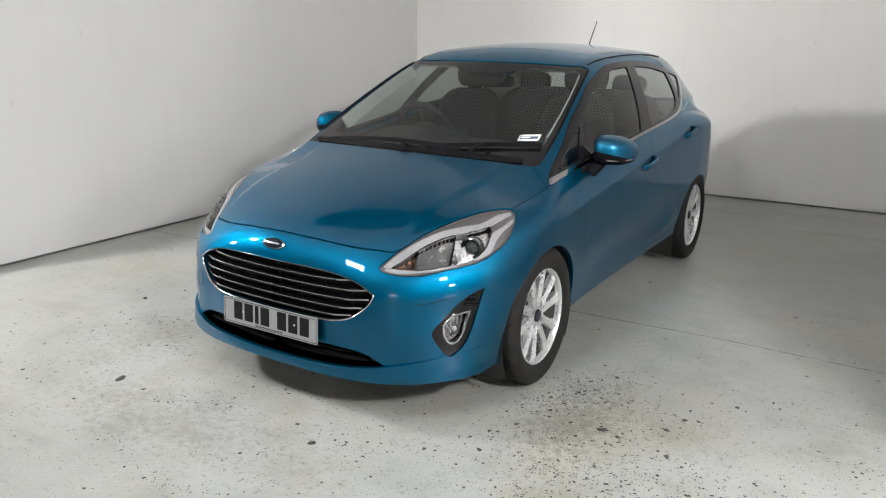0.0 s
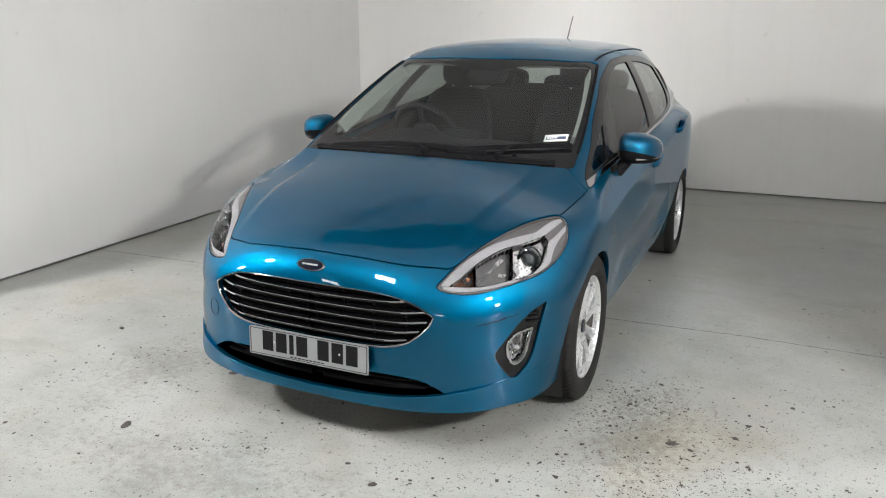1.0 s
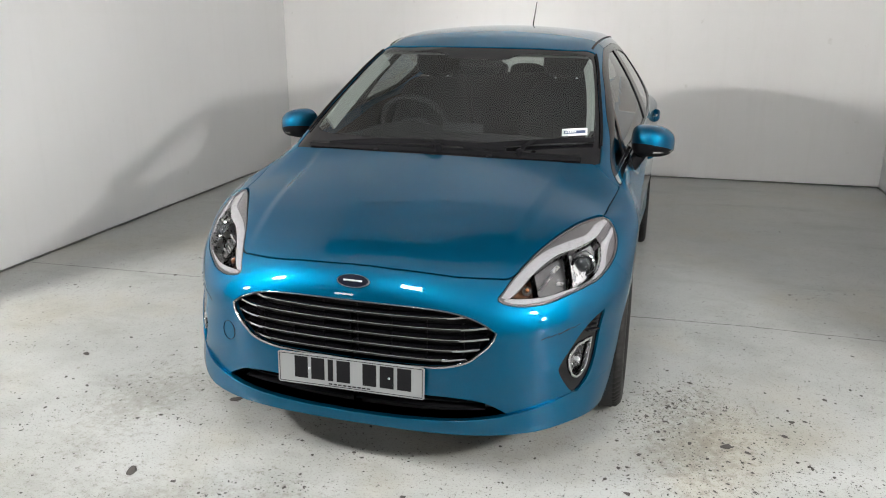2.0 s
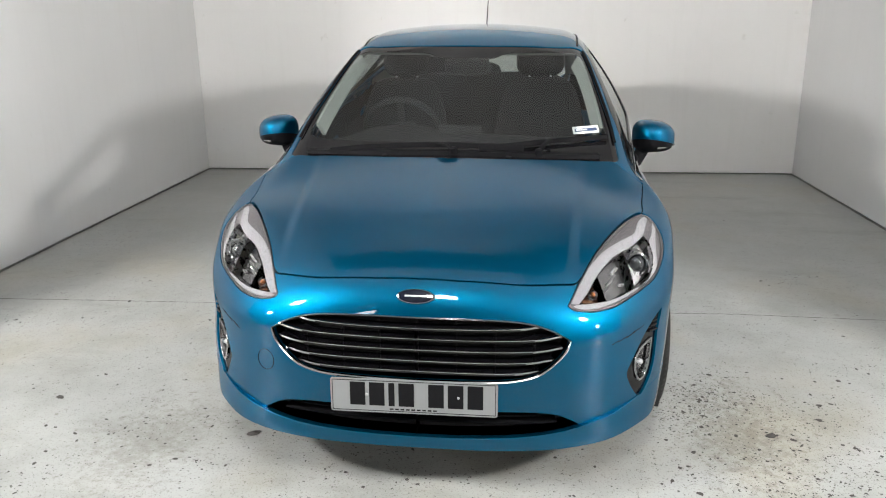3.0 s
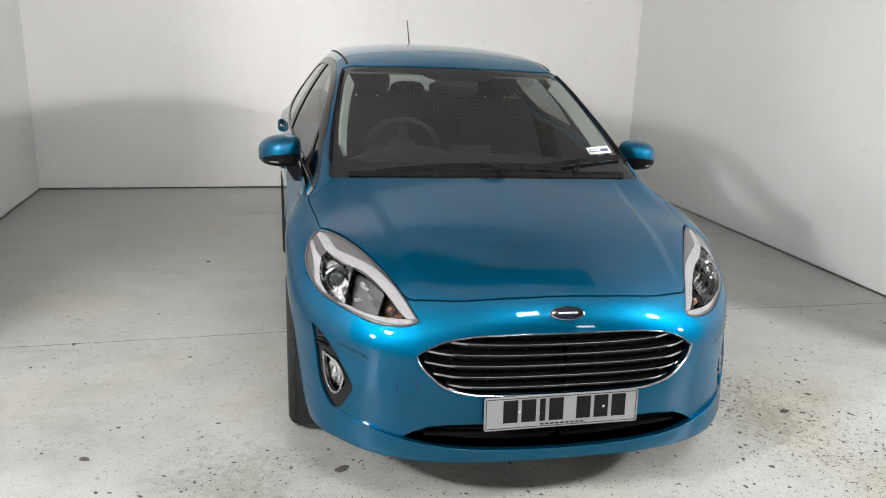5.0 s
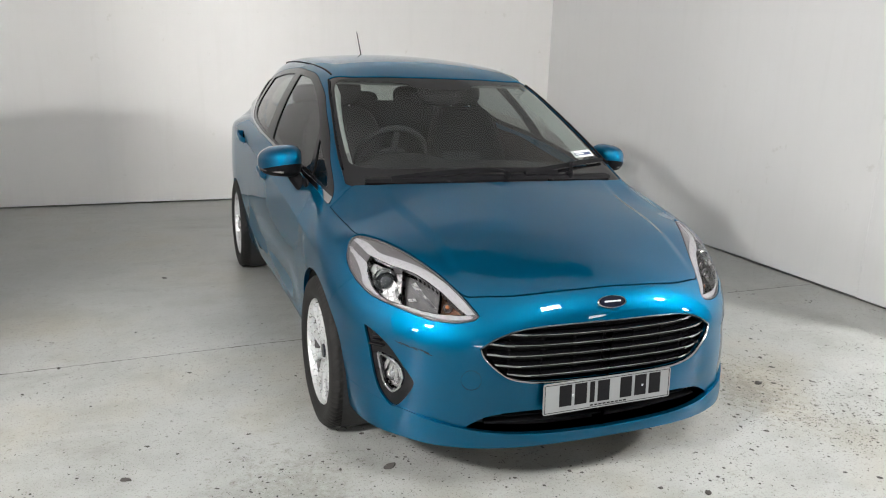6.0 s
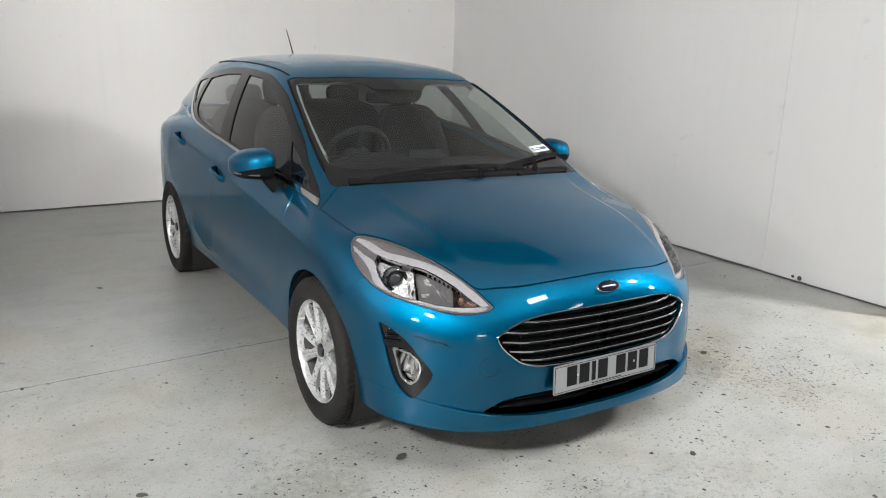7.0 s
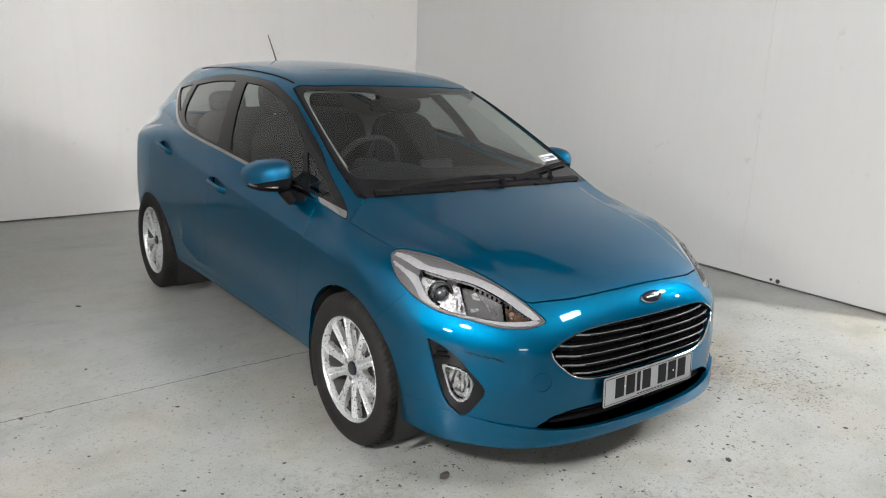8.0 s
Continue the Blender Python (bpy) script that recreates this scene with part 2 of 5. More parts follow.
def sweep(path, section, closed=False, up=(0, 0, 1), scale=None):
    """A tube: the section's (side, up) pairs carried along the path."""
    bm = bmesh.new()
    pts = [Vector(p) for p in path]
    n, rings, upv = len(pts), [], Vector(up)
    for i, p in enumerate(pts):
        a = pts[i - 1] if (i or closed) else p
        b = pts[(i + 1) % n] if (i < n - 1 or closed) else p
        d = (b - a).normalized()
        side = d.cross(upv)
        side = side.normalized() if side.length > 1e-6 else Vector((1, 0, 0))
        top = side.cross(d).normalized()
        k = scale(i / (n - 1)) if scale else 1
        rings.append([bm.verts.new(p + side * (u * k) + top * (v * k)) for u, v in section])
    m = len(section)
    for i in range(n if closed else n - 1):
        p, q = rings[i], rings[(i + 1) % n]
        for k in range(m):
            bm.faces.new((p[k], p[(k + 1) % m], q[(k + 1) % m], q[k]))
    if not closed:
        bm.faces.new(rings[0][::-1])
        bm.faces.new(rings[-1])
    bmesh.ops.recalc_face_normals(bm, faces=bm.faces)
    return smooth_bm(bm, 50)


def ring_section(r, n=8, flat=1.0):
    return [(r * math.cos(2 * math.pi * i / n), r * flat * math.sin(2 * math.pi * i / n)) for i in range(n)]


def blob(nu, nv, shape):
    """A closed smooth form: shape(direction) gives the point for each direction of a sphere."""
    bm = bmesh.new()
    bmesh.ops.create_uvsphere(bm, u_segments=nu, v_segments=nv, radius=1)
    for v in bm.verts:
        v.co = shape(v.co.copy())
    return smooth_bm(bm, 80)


def super_blob(size, power=4.0, nu=32, nv=20, bend=None):
    """A cushion-like box with rounded sides."""
    def shape(d):
        k = (abs(d.x) ** power + abs(d.y) ** power + abs(d.z) ** power) ** (-1 / power)
        p = Vector((d.x * k * size[0] / 2, d.y * k * size[1] / 2, d.z * k * size[2] / 2))
        return bend(p) if bend else p
    return blob(nu, nv, shape)


def plate_from_outline(points, depth, place=None):
    """A flat plate of (x, z) outline and a depth along y."""
    bm = bmesh.new()
    front = [bm.verts.new((x, 0, z)) for x, z in points]
    back = [bm.verts.new((x, depth, z)) for x, z in points]
    bm.faces.new(front)
    bm.faces.new(back[::-1])
    for i in range(len(points)):
        j = (i + 1) % len(points)
        bm.faces.new((front[j], front[i], back[i], back[j]))
    bmesh.ops.recalc_face_normals(bm, faces=bm.faces)
    if place is not None:
        bmesh.ops.transform(bm, matrix=place, verts=bm.verts)
    return bm


def rounded_rect(w, h, r, n=5):
    out = []
    for cx, cz, a0 in ((w / 2 - r, h / 2 - r, 0), (-w / 2 + r, h / 2 - r, 90), (-w / 2 + r, -h / 2 + r, 180), (w / 2 - r, -h / 2 + r, 270)):
        for i in range(n + 1):
            a = radians(a0 + 90 * i / n)
            out.append((cx + r * math.cos(a), cz + r * math.sin(a)))
    return out

# ---- the bay: floor, three walls, the far end behind the camera, ceiling and light panels ----
def slab(name, lo, hi, mat, label, category, bevel=0):
    bm = bmesh.new()
    size = [b - a for a, b in zip(lo, hi)]
    bmesh.ops.create_cube(bm, size=1, matrix=Matrix.Translation([(a + b) / 2 for a, b in zip(lo, hi)]) @ Matrix.Diagonal((*size, 1)))
    if bevel:
        bmesh.ops.bevel(bm, geom=bm.edges[:], offset=bevel, segments=2, affect="EDGES")
    return tagged(part(name, bm, mat), label, category, kind="structure")


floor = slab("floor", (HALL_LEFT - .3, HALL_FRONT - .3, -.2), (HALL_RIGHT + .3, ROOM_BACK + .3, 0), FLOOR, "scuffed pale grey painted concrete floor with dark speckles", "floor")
slab("wall_north", (HALL_LEFT - .25, ROOM_BACK, .012), (HALL_RIGHT + .25, ROOM_BACK + .2, HALL_TOP), WALL, "plain white painted back wall of the bay", "wall")
west = slab("wall_west", (-.12, -.1, .012), (0, 5.70, HALL_TOP), WALL_SHADED, "white painted partition wall with a grubby base", "wall")
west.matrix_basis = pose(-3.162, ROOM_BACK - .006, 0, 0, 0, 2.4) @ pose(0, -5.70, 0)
slab("wall_east", (ROOM_RIGHT, .60, .012), (ROOM_RIGHT + .12, ROOM_BACK - .002, HALL_TOP), WALL_SHADED, "white painted partition wall with a panel step", "wall")
slab("wall_east_panel", (ROOM_RIGHT - .007, .602, .013), (ROOM_RIGHT + .05, 1.76, HALL_TOP - .004), WALL_SHADED, "white painted wall board with a shallow edge", "wall", .003)
slab("wall_east_pier", (ROOM_RIGHT - .012, ROOM_FRONT, .012), (ROOM_RIGHT + .12, .598, HALL_TOP), WALL_SHADED, "white painted wall panel standing slightly proud", "wall")
slab("wall_south", (HALL_LEFT - .2, HALL_FRONT - .2, 0), (HALL_RIGHT + .2, HALL_FRONT - .002, HALL_TOP), DIM_WALL, "dull grey far wall of the workshop", "wall")
slab("wall_hall_west", (HALL_LEFT - .2, HALL_FRONT, 0), (HALL_LEFT, ROOM_BACK - .002, HALL_TOP), DIM_WALL, "dull grey side wall of the workshop", "wall")
slab("wall_hall_east", (HALL_RIGHT, HALL_FRONT, 0), (HALL_RIGHT + .2, ROOM_BACK - .002, HALL_TOP), DIM_WALL, "dull grey side wall of the workshop", "wall")
slab("ceiling", (HALL_LEFT - .25, HALL_FRONT - .2, HALL_TOP + .002), (HALL_RIGHT + .25, ROOM_BACK + .2, HALL_TOP + .15), CEILING, "pale roof sheeting over bay and workshop", "ceiling")
slab("roof_beam", (HALL_LEFT, .55, HALL_TOP - .30), (HALL_RIGHT, 1.75, HALL_TOP), ROOF_STEEL, "broad dark steel beam under the roof", "roof beam")


def flood(place, at, size, glow, target):
    """A square LED flood on a stem from the ceiling, its glowing face turned down towards the car."""
    x, y, z = at
    lamp = thing("flood_light", "square white LED flood light hung from the ceiling, switched on", "flood light", place, "flood lights")
    aim_at = look((0, 0, 0), (target[0] - x, target[1] - y, target[2] - z))
    part("housing", box(size + .05, size + .05, .06, (0, 0, .040), .012, 2), BLACK_PLASTIC, lamp, "black lamp housing", aim_at)
    part("diffuser", box(size, size, .012, (0, 0, .002), .003, 1), glow, lamp, "glowing white diffuser", aim_at)
    part("stem", box(.03, .03, HALL_TOP - z - .03, (0, 0, (HALL_TOP - z) / 2 + .035), .004), BLACK_PLASTIC, lamp, "thin black stem")
    return lamp


for at, size, power, target in FLOODS:
    flood(pose(*at), at, size, emitter("led_flood_diffuser", (1.0, .975, .955), power), target)
# Added fill light, no known windows: two glowing panels that lift the back wall.
for k, x in enumerate(FAR_FILLS):
    pane = part("window_%d" % (k + 1), box(3.2, .05, 1.5, (0, 0, 0), .006, 1), FAR_FILL_GLOW, None, "", pose(x, HALL_FRONT + .03, 2.35))
    tagged(pane, "unseen glowing fill panel added high on the far wall", "window", kind="structure")


# ---- floor joint, chips and grime ----
def ragged_strip(points, width, z=.0012, seed=3):
    """A thin uneven line of dark filler along a path on the floor."""
    rng = random.Random(seed)
    bm = bmesh.new()
    left, right = [], []
    for (x0, y0), (x1, y1) in zip(points, points[1:]):
        n = max(2, int(math.hypot(x1 - x0, y1 - y0) / .02))
        for i in range(n):
            s = i / n
            x, y = x0 + (x1 - x0) * s, y0 + (y1 - y0) * s + rng.uniform(-.0035, .0035)
            w = width * rng.uniform(.25, 1.0)
            left.append(bm.verts.new((x, y - w, z)))
            right.append(bm.verts.new((x, y + w, z)))
    for i in range(len(left) - 1):
        bm.faces.new((left[i], left[i + 1], right[i + 1], right[i]))
    return bm


tagged(part("floor_joint", ragged_strip([(-2.95, .87), (-1.9, .905), (-.9, .935), (0, .95), (.9, .965), (1.4, .985), (2.2, .96), (2.9, .955)], .0042), GRIME, None, "thin dark ragged joint across the floor"), "thin dark ragged joint across the painted floor", "floor joint", kind="structure")


def chips(count, seed):
    """Uneven dark flakes where the floor paint has lifted."""
    rng = random.Random(seed)
    bm = bmesh.new()
    spots = ((1.2, -.25, .22, .25), (1.05, .05, .10, .14), (1.08, -.15, .12, .18), (1.15, -.7, .3, .22), (1.15, -.7, .3, .22), (1.05, -.7, .5, .3), (-.35, -1.15, .8, .25), (-.6, -.5, .35, .2), (-1.15, -.9, .5, .35), (.6, -1.3, .8, .3), (1.9, -.5, .5, .5), (2.2, .2, .3, .8), (-1.6, .3, .5, .8), (1.2, 1.0, .5, .8), (-2.2, -.3, .4, .6), (1.6, -1.2, .6, .4))
    nests = [(rng.gauss(cx, sx), rng.gauss(cy, sy)) for cx, cy, sx, sy in spots for _ in range(7)]
    for i in range(count):
        cx, cy, sx, sy = rng.choice(spots)
        x, y = rng.gauss(cx, sx), rng.gauss(cy, sy)
        if i % 2:
            cx, cy = rng.choice(nests)
            x, y = rng.gauss(cx, .075), rng.gauss(cy, .040)
        if not (-2.85 < x < 2.85 and -2.6 < y < 4.8):
            continue
        r = min(.013, .0015 * math.exp(abs(rng.gauss(0, .75))))
        n, a0, thin = rng.randint(5, 9), rng.uniform(0, 6.3), rng.uniform(.45, 1)
        verts = []
        for i in range(n):
            a = 2 * math.pi * i / n
            q = r * rng.uniform(.55, 1.15)
            u, v = q * math.cos(a), q * math.sin(a) * thin
            verts.append(bm.verts.new((x + u * math.cos(a0) - v * math.sin(a0), y + u * math.sin(a0) + v * math.cos(a0), .0010 + .0004 * rng.random())))
        bm.faces.new(verts)
    return bm


tagged(part("floor_chips", chips(9000, 11), GRIME), "small dark chips in the worn floor paint", "floor chips", kind="stuff")
for k, (x, y, s) in enumerate(((-.755, -1.01, .030), (-.68, -.44, .030), (1.245, -.274, .026), (-1.598, -.234, .022), (-1.376, 2.306, .02), (.35, -.98, .02), (-1.9, .9, .015))):
    rng = random.Random(40 + k)
    bm = bmesh.new()
    bmesh.ops.create_icosphere(bm, subdivisions=2, radius=1)
    for v in bm.verts:
        q = rng.uniform(.7, 1.15)
        v.co = Vector((v.co.x * s * q, v.co.y * s * .6 * q, max(0, v.co.z) * .006 * q))
    bmesh.ops.rotate(bm, verts=bm.verts, cent=(0, 0, 0), matrix=Matrix.Rotation(rng.uniform(0, 3), 3, "Z"))
    tagged(part("dirt_lump", smooth_bm(bm), GRIME, None, "", pose(x, y, 0)), "small dark crumb of dirt on the floor", "dirt", "floor dirt")
# grubby ragged gap under the walls
for name, path in (("wall_gap_north", [(ROOM_LEFT, ROOM_BACK - .006), (ROOM_RIGHT, ROOM_BACK - .006)]),):
    tagged(part(name, ragged_strip(path, .007, .002, 8), GRIME), "dark ragged dirt line along the wall base", "dirt line", kind="structure")
for name, place, length in (("wall_gap_west", pose(-3.158, ROOM_BACK, 0, 0, 0, -87.6), 5.6), ("wall_gap_east", pose(ROOM_RIGHT - .006, ROOM_BACK, 0, 0, 0, -90), 5.6)):
    tagged(part(name, ragged_strip([(0, 0), (length, 0)], .007, .002, 9), GRIME, None, "", place), "dark ragged dirt line along the wall base", "dirt line", kind="structure")


for y, z, r in ((.347, .036, .011), (.294, .034, .017)):
    bm = lathe([(0, r), (.003, r * .95), (.004, r * .5), (.004, .0005)], 20)
    tagged(part("wall_plug", bm, GRIME, None, "", pose(ROOM_RIGHT - .012, y, z, 0, 0, 180)), "small round dark plug low in the white wall", "wall plug", "wall plugs")
# ---- the hatchback's form: front axle at y = 0, nose towards -y, half widths in x ----
def spline(*knots):
    """A natural cubic through (position, value) knots, straight beyond its ends."""
    k = np.array(knots, float)
    t, v = k[:, 0], k[:, 1]
    n, h = len(t), np.diff(t)
    a, b = np.zeros((n, n)), np.zeros(n)
    a[0, 0] = a[-1, -1] = 1
    for i in range(1, n - 1):
        a[i, i - 1:i + 2] = h[i - 1], 2 * (h[i - 1] + h[i]), h[i]
        b[i] = 6 * ((v[i + 1] - v[i]) / h[i] - (v[i] - v[i - 1]) / h[i - 1])
    m = np.linalg.solve(a, b)

    def exact(q):
        c = np.clip(q, t[0], t[-1])
        i = np.clip(np.searchsorted(t, c) - 1, 0, n - 2)
        d0, d1, s = c - t[i], t[i + 1] - c, h[i]
        out = (m[i] * d1 ** 3 + m[i + 1] * d0 ** 3) / (6 * s) + (v[i] / s - m[i] * s / 6) * d1 + (v[i + 1] / s - m[i + 1] * s / 6) * d0
        first = (v[1] - v[0]) / h[0] - m[1] * h[0] / 6
        last = (v[-1] - v[-2]) / h[-1] + m[-2] * h[-1] / 6
        return out + np.where(q < t[0], (q - t[0]) * first, 0) + np.where(q > t[-1], (q - t[-1]) * last, 0)
    grid = np.linspace(t[0] - 1.5, t[-1] + 1.5, 6000)
    table = exact(grid)
    return lambda q: np.interp(q, grid, table)


def smax(a, b, r):
    return np.maximum(a, b) + np.maximum(r - np.abs(a - b), 0) ** 2 / (4 * r)


def smin(a, b, r):
    return -smax(-a, -b, r)


def soft_step(v, a, b):
    s = np.clip((v - a) / (b - a), 0, 1)
    return s * s * (3 - 2 * s)


def bump(v, centre, width):
    return np.exp(-((v - centre) / width) ** 2)


bonnet_height = spline((-.95, .60), (-.75, .739), (-.55, .812), (-.3, .874), (0, .938), (.1, .960), (.35, 1.01), (.8, 1.06), (1.3, 1.09), (2.2, 1.14), (3.1, 1.10))
bonnet_crown = spline((-.9, .52), (-.7, .42), (-.55, .275), (-.4, .165), (-.27, .138), (-.1, .160), (.16, .156), (1.3, .11), (2.2, .12), (3.1, .24))
side_plan = spline((-.7, .835), (-.3, .858), (0, .8665), (.4, .857), (.8, .855), (1.3, .861), (1.9, .867), (2.3, .875), (2.5, .878), (2.85, .856), (3.2, .79))
side_section = spline((.12, -.085), (.2, -.055), (.3, -.034), (.45, -.014), (.6, -.002), (.72, 0), (.82, 0), (.95, -.006), (1.1, -.02))
nose_profile = spline((.10, -.74), (.16, -.785), (.21, -.802), (.26, -.800), (.33, -.798), (.42, -.805), (.5, -.803), (.57, -.803), (.637, -.798), (.70, -.778), (.74, -.748), (.80, -.66), (.9, -.5))
nose_round = spline((.2, .08), (.48, .08), (.56, .13), (.62, .27), (.68, .43), (.76, .53), (.95, .55))
nose_sweep = spline((.15, .68), (.25, .72), (.4, .78), (.50, .82), (.57, .72), (.62, .56), (.68, .40), (.76, .33), (.95, .32))
lip_height = spline((0, .2385), (.33, .248), (.5, .2655), (.6, .283), (.7, .304), (.85, .338))
tail_profile = spline((.1, 3.1), (.3, 3.17), (.5, 3.21), (.7, 3.2), (1.0, 3.13), (1.2, 3.05))
roof_height = spline((.7, 1.30), (1.0, 1.41), (1.2, 1.448), (1.6, 1.479), (1.9, 1.482), (2.2, 1.471), (2.5, 1.448), (2.9, 1.405), (3.2, 1.36))
cabin_plan = spline((0, -.215), (.2, -.18), (.5, -.125), (.8, -.082), (1.1, -.042), (1.4, -.010), (1.8, 0), (2.2, -.012), (2.5, -.05), (3.0, -.16))
cabin_belt = spline((0, .85), (.16, .875), (.6, .94), (1.26, 1.02), (2.0, 1.08), (2.5, 1.12), (3.1, 1.12))


def lower_body(x, y, z):
    top = (z - (bonnet_height(y) - bonnet_crown(y) * x * x + .011 * soft_step(.47 + .1 * (y + .6) - x, -.024, .024) * soft_step(y, -.72, -.4))) * .95
    shoulder = .86 + .1 * (y - 1.3)
    side = side_plan(y) + side_section(z) - (.15 + .35 * (1 - soft_step(y, .5, 1.3))) * np.maximum(z - shoulder, 0) * soft_step(y, -.1, .3)
    side = side - .013 * bump(z, .42 + .05 * (y - 1), .10) * soft_step(y, .42, .75) * (1 - soft_step(y, 1.65, 2.0))
    crease = .342 + .55 * np.maximum(y - 1.62, 0) ** 1.7
    d = z - crease
    side = side + .017 * soft_step(y, 1.40, 1.88) * (1 - soft_step(y, 1.90, 1.99)) * np.where(d > 0, np.exp(-np.maximum(d, 0) / .075), np.exp(np.minimum(d, 0) / .012))
    side = x - side
    nose = (nose_profile(z) + nose_round(z) * x ** 2 + nose_sweep(z) * x ** 4) - y
    nose = nose / np.sqrt(1 + (3.2 * x ** 3) ** 2)
    tail = y - (tail_profile(z) - .1 * x * x - .5 * x ** 4)
    body = smax(smax(side, nose, .06), tail, .10)
    body = smax(top, body, .055)
    return smax(body, .165 - z, .03)


def cabin(x, y, z):
    screen = (.211 + (z - .956) * 2.07 - .25 * (.42 - x * x) - y) * .436
    roof = z - (roof_height(y) - .14 * x * x)
    belt = cabin_belt(y)
    up = np.maximum(z, belt) - 1.03
    side = (x - (.845 - .50 * up - .55 * up * np.abs(up) + cabin_plan(y) - .3 * np.maximum(belt - z, 0))) * .9
    tail = (y - (3.08 - .9 * (z - 1.05) - .3 * x * x)) * .74
    tail = smax(tail, y - (3.13 - .35 * x * x), .04)
    g = smax(screen, roof, .06)
    g = smax(smax(g, tail, .08), side, .055)
    return smax(g, .7 - z, .02)


def body_field(p):
    x, y, z = np.abs(p[:, 0]), p[:, 1], p[:, 2]
    return smin(lower_body(x, y, z), cabin(x, y, z), .03 + .13 * soft_step(y, 2.15, 2.75))


def body_normal(p):
    e = .003
    g = np.stack([body_field(p + e * np.eye(3)[i]) - body_field(p - e * np.eye(3)[i]) for i in range(3)], 1)
    return g / np.linalg.norm(g, axis=1, keepdims=True)


# ---- the shell as one sheet, then cut along the shut lines into panels ----
def body_sheet(rows=320, nose_steps=105, length_steps=235, tail_steps=46):
    """Rays from a spine inside the car meet the form; the ends of the spine fan out over nose and tail."""
    y0, y1, za, zb = -.30, 2.62, .60, .74
    phi = np.radians(np.linspace(-90, 270, rows * 2 + 1))
    stations = [(y0, za, a) for a in np.radians(np.linspace(89.7, 0, nose_steps, endpoint=False))]
    stations += [(y, za + (zb - za) * (y - y0) / (y1 - y0), 0) for y in np.linspace(y0, y1, length_steps)]
    stations += [(y1, zb, -a) for a in np.radians(np.linspace(0, 89, tail_steps)[1:])]
    s = np.array(stations)
    n, m = len(s), len(phi)
    origin = np.zeros((n, m, 3))
    origin[:, :, 1], origin[:, :, 2] = s[:, None, 0], s[:, None, 1]
    ca, sa = np.cos(s[:, 2])[:, None], np.sin(s[:, 2])[:, None]
    way = np.stack([ca * np.cos(phi)[None], -sa * np.ones((1, m)), ca * np.sin(phi)[None]], 2)
    o, w = origin.reshape(-1, 3), way.reshape(-1, 3)
    near, far = np.full(len(o), .05), np.full(len(o), 1.6)
    for _ in range(22):
        mid = (near + far) / 2
        inside = body_field(o + mid[:, None] * w) < 0
        near, far = np.where(inside, mid, near), np.where(inside, far, mid)
    v = o + near[:, None] * w
    i, k = np.meshgrid(np.arange(n - 1), np.arange(m - 1), indexing="ij")
    a = (i * m + k).ravel()
    b, c, d = a + 1, a + m + 1, a + m
    t = np.concatenate([np.stack([a, c, b], 1), np.stack([a, d, c], 1)])
    return v, body_normal(v), t


def tidy(v, nn, t):
    used, back = np.unique(t, return_inverse=True)
    return v[used], nn[used], back.reshape(-1, 3)


def cut(sheet, f):
    """Splits a sheet where f, given at its points, changes sign: (part with f < 0, the rest)."""
    v, nn, t = sheet
    f = np.where(np.abs(f) < 1e-7, 1e-7, f)
    neg = f < 0
    count = neg[t].sum(1)
    inner, outer = [t[count == 3]], [t[count == 0]]
    lone_rows, kinds = [], []
    for k in (1, 2):
        q = t[count == k]
        st = neg[q] if k == 1 else ~neg[q]
        lone = st.argmax(1)
        r = np.arange(len(q))
        lone_rows.append(np.stack([q[r, lone], q[r, (lone + 1) % 3], q[r, (lone + 2) % 3]], 1))
        kinds.append(np.full(len(q), k))
    q, kind = np.concatenate(lone_rows), np.concatenate(kinds)
    pairs = np.sort(np.concatenate([q[:, [0, 1]], q[:, [0, 2]]]), 1)
    edges, where = np.unique(pairs, axis=0, return_inverse=True)
    where = where.ravel()
    fa, fb = f[edges[:, 0]], f[edges[:, 1]]
    s = (fa / (fa - fb))[:, None]
    v2 = np.concatenate([v, v[edges[:, 0]] * (1 - s) + v[edges[:, 1]] * s])
    n2 = np.concatenate([nn, nn[edges[:, 0]] * (1 - s) + nn[edges[:, 1]] * s])
    p, r = len(v) + where[:len(q)], len(v) + where[len(q):]
    tip = np.stack([q[:, 0], p, r], 1)
    rest = np.concatenate([np.stack([p, q[:, 1], q[:, 2]], 1), np.stack([p, q[:, 2], r], 1)])
    both = np.concatenate([kind, kind])
    inner += [tip[kind == 1], rest[both == 2]]
    outer += [tip[kind == 2], rest[both == 1]]
    return tidy(v2, n2, np.concatenate(inner)), tidy(v2, n2, np.concatenate(outer))


def outline(points, steps=8, closed=True):
    """A smooth line through the points; a point given twice is a sharp corner."""
    p = np.array(points, float)
    n, out = len(p), []
    for i in range(n if closed else n - 1):
        a, b = p[i], p[(i + 1) % n]
        if np.allclose(a, b):
            continue
        before = p[(i - 1) % n] if (closed or i) else a
        after = p[(i + 2) % n] if (closed or i < n - 2) else b
        chord = np.linalg.norm(b - a)
        ta = (b - before) / max(np.linalg.norm(b - a) + np.linalg.norm(a - before), 1e-9) * chord
        tb = (after - a) / max(np.linalg.norm(after - b) + np.linalg.norm(b - a), 1e-9) * chord
        for s in np.linspace(0, 1, steps, endpoint=False):
            h = s * s * (3 - 2 * s)
            out.append(a * (1 - h) + b * h + ta * (s ** 3 - 2 * s * s + s) + tb * (s ** 3 - s * s))
    if not closed:
        out.append(p[-1])
    return np.array(out)


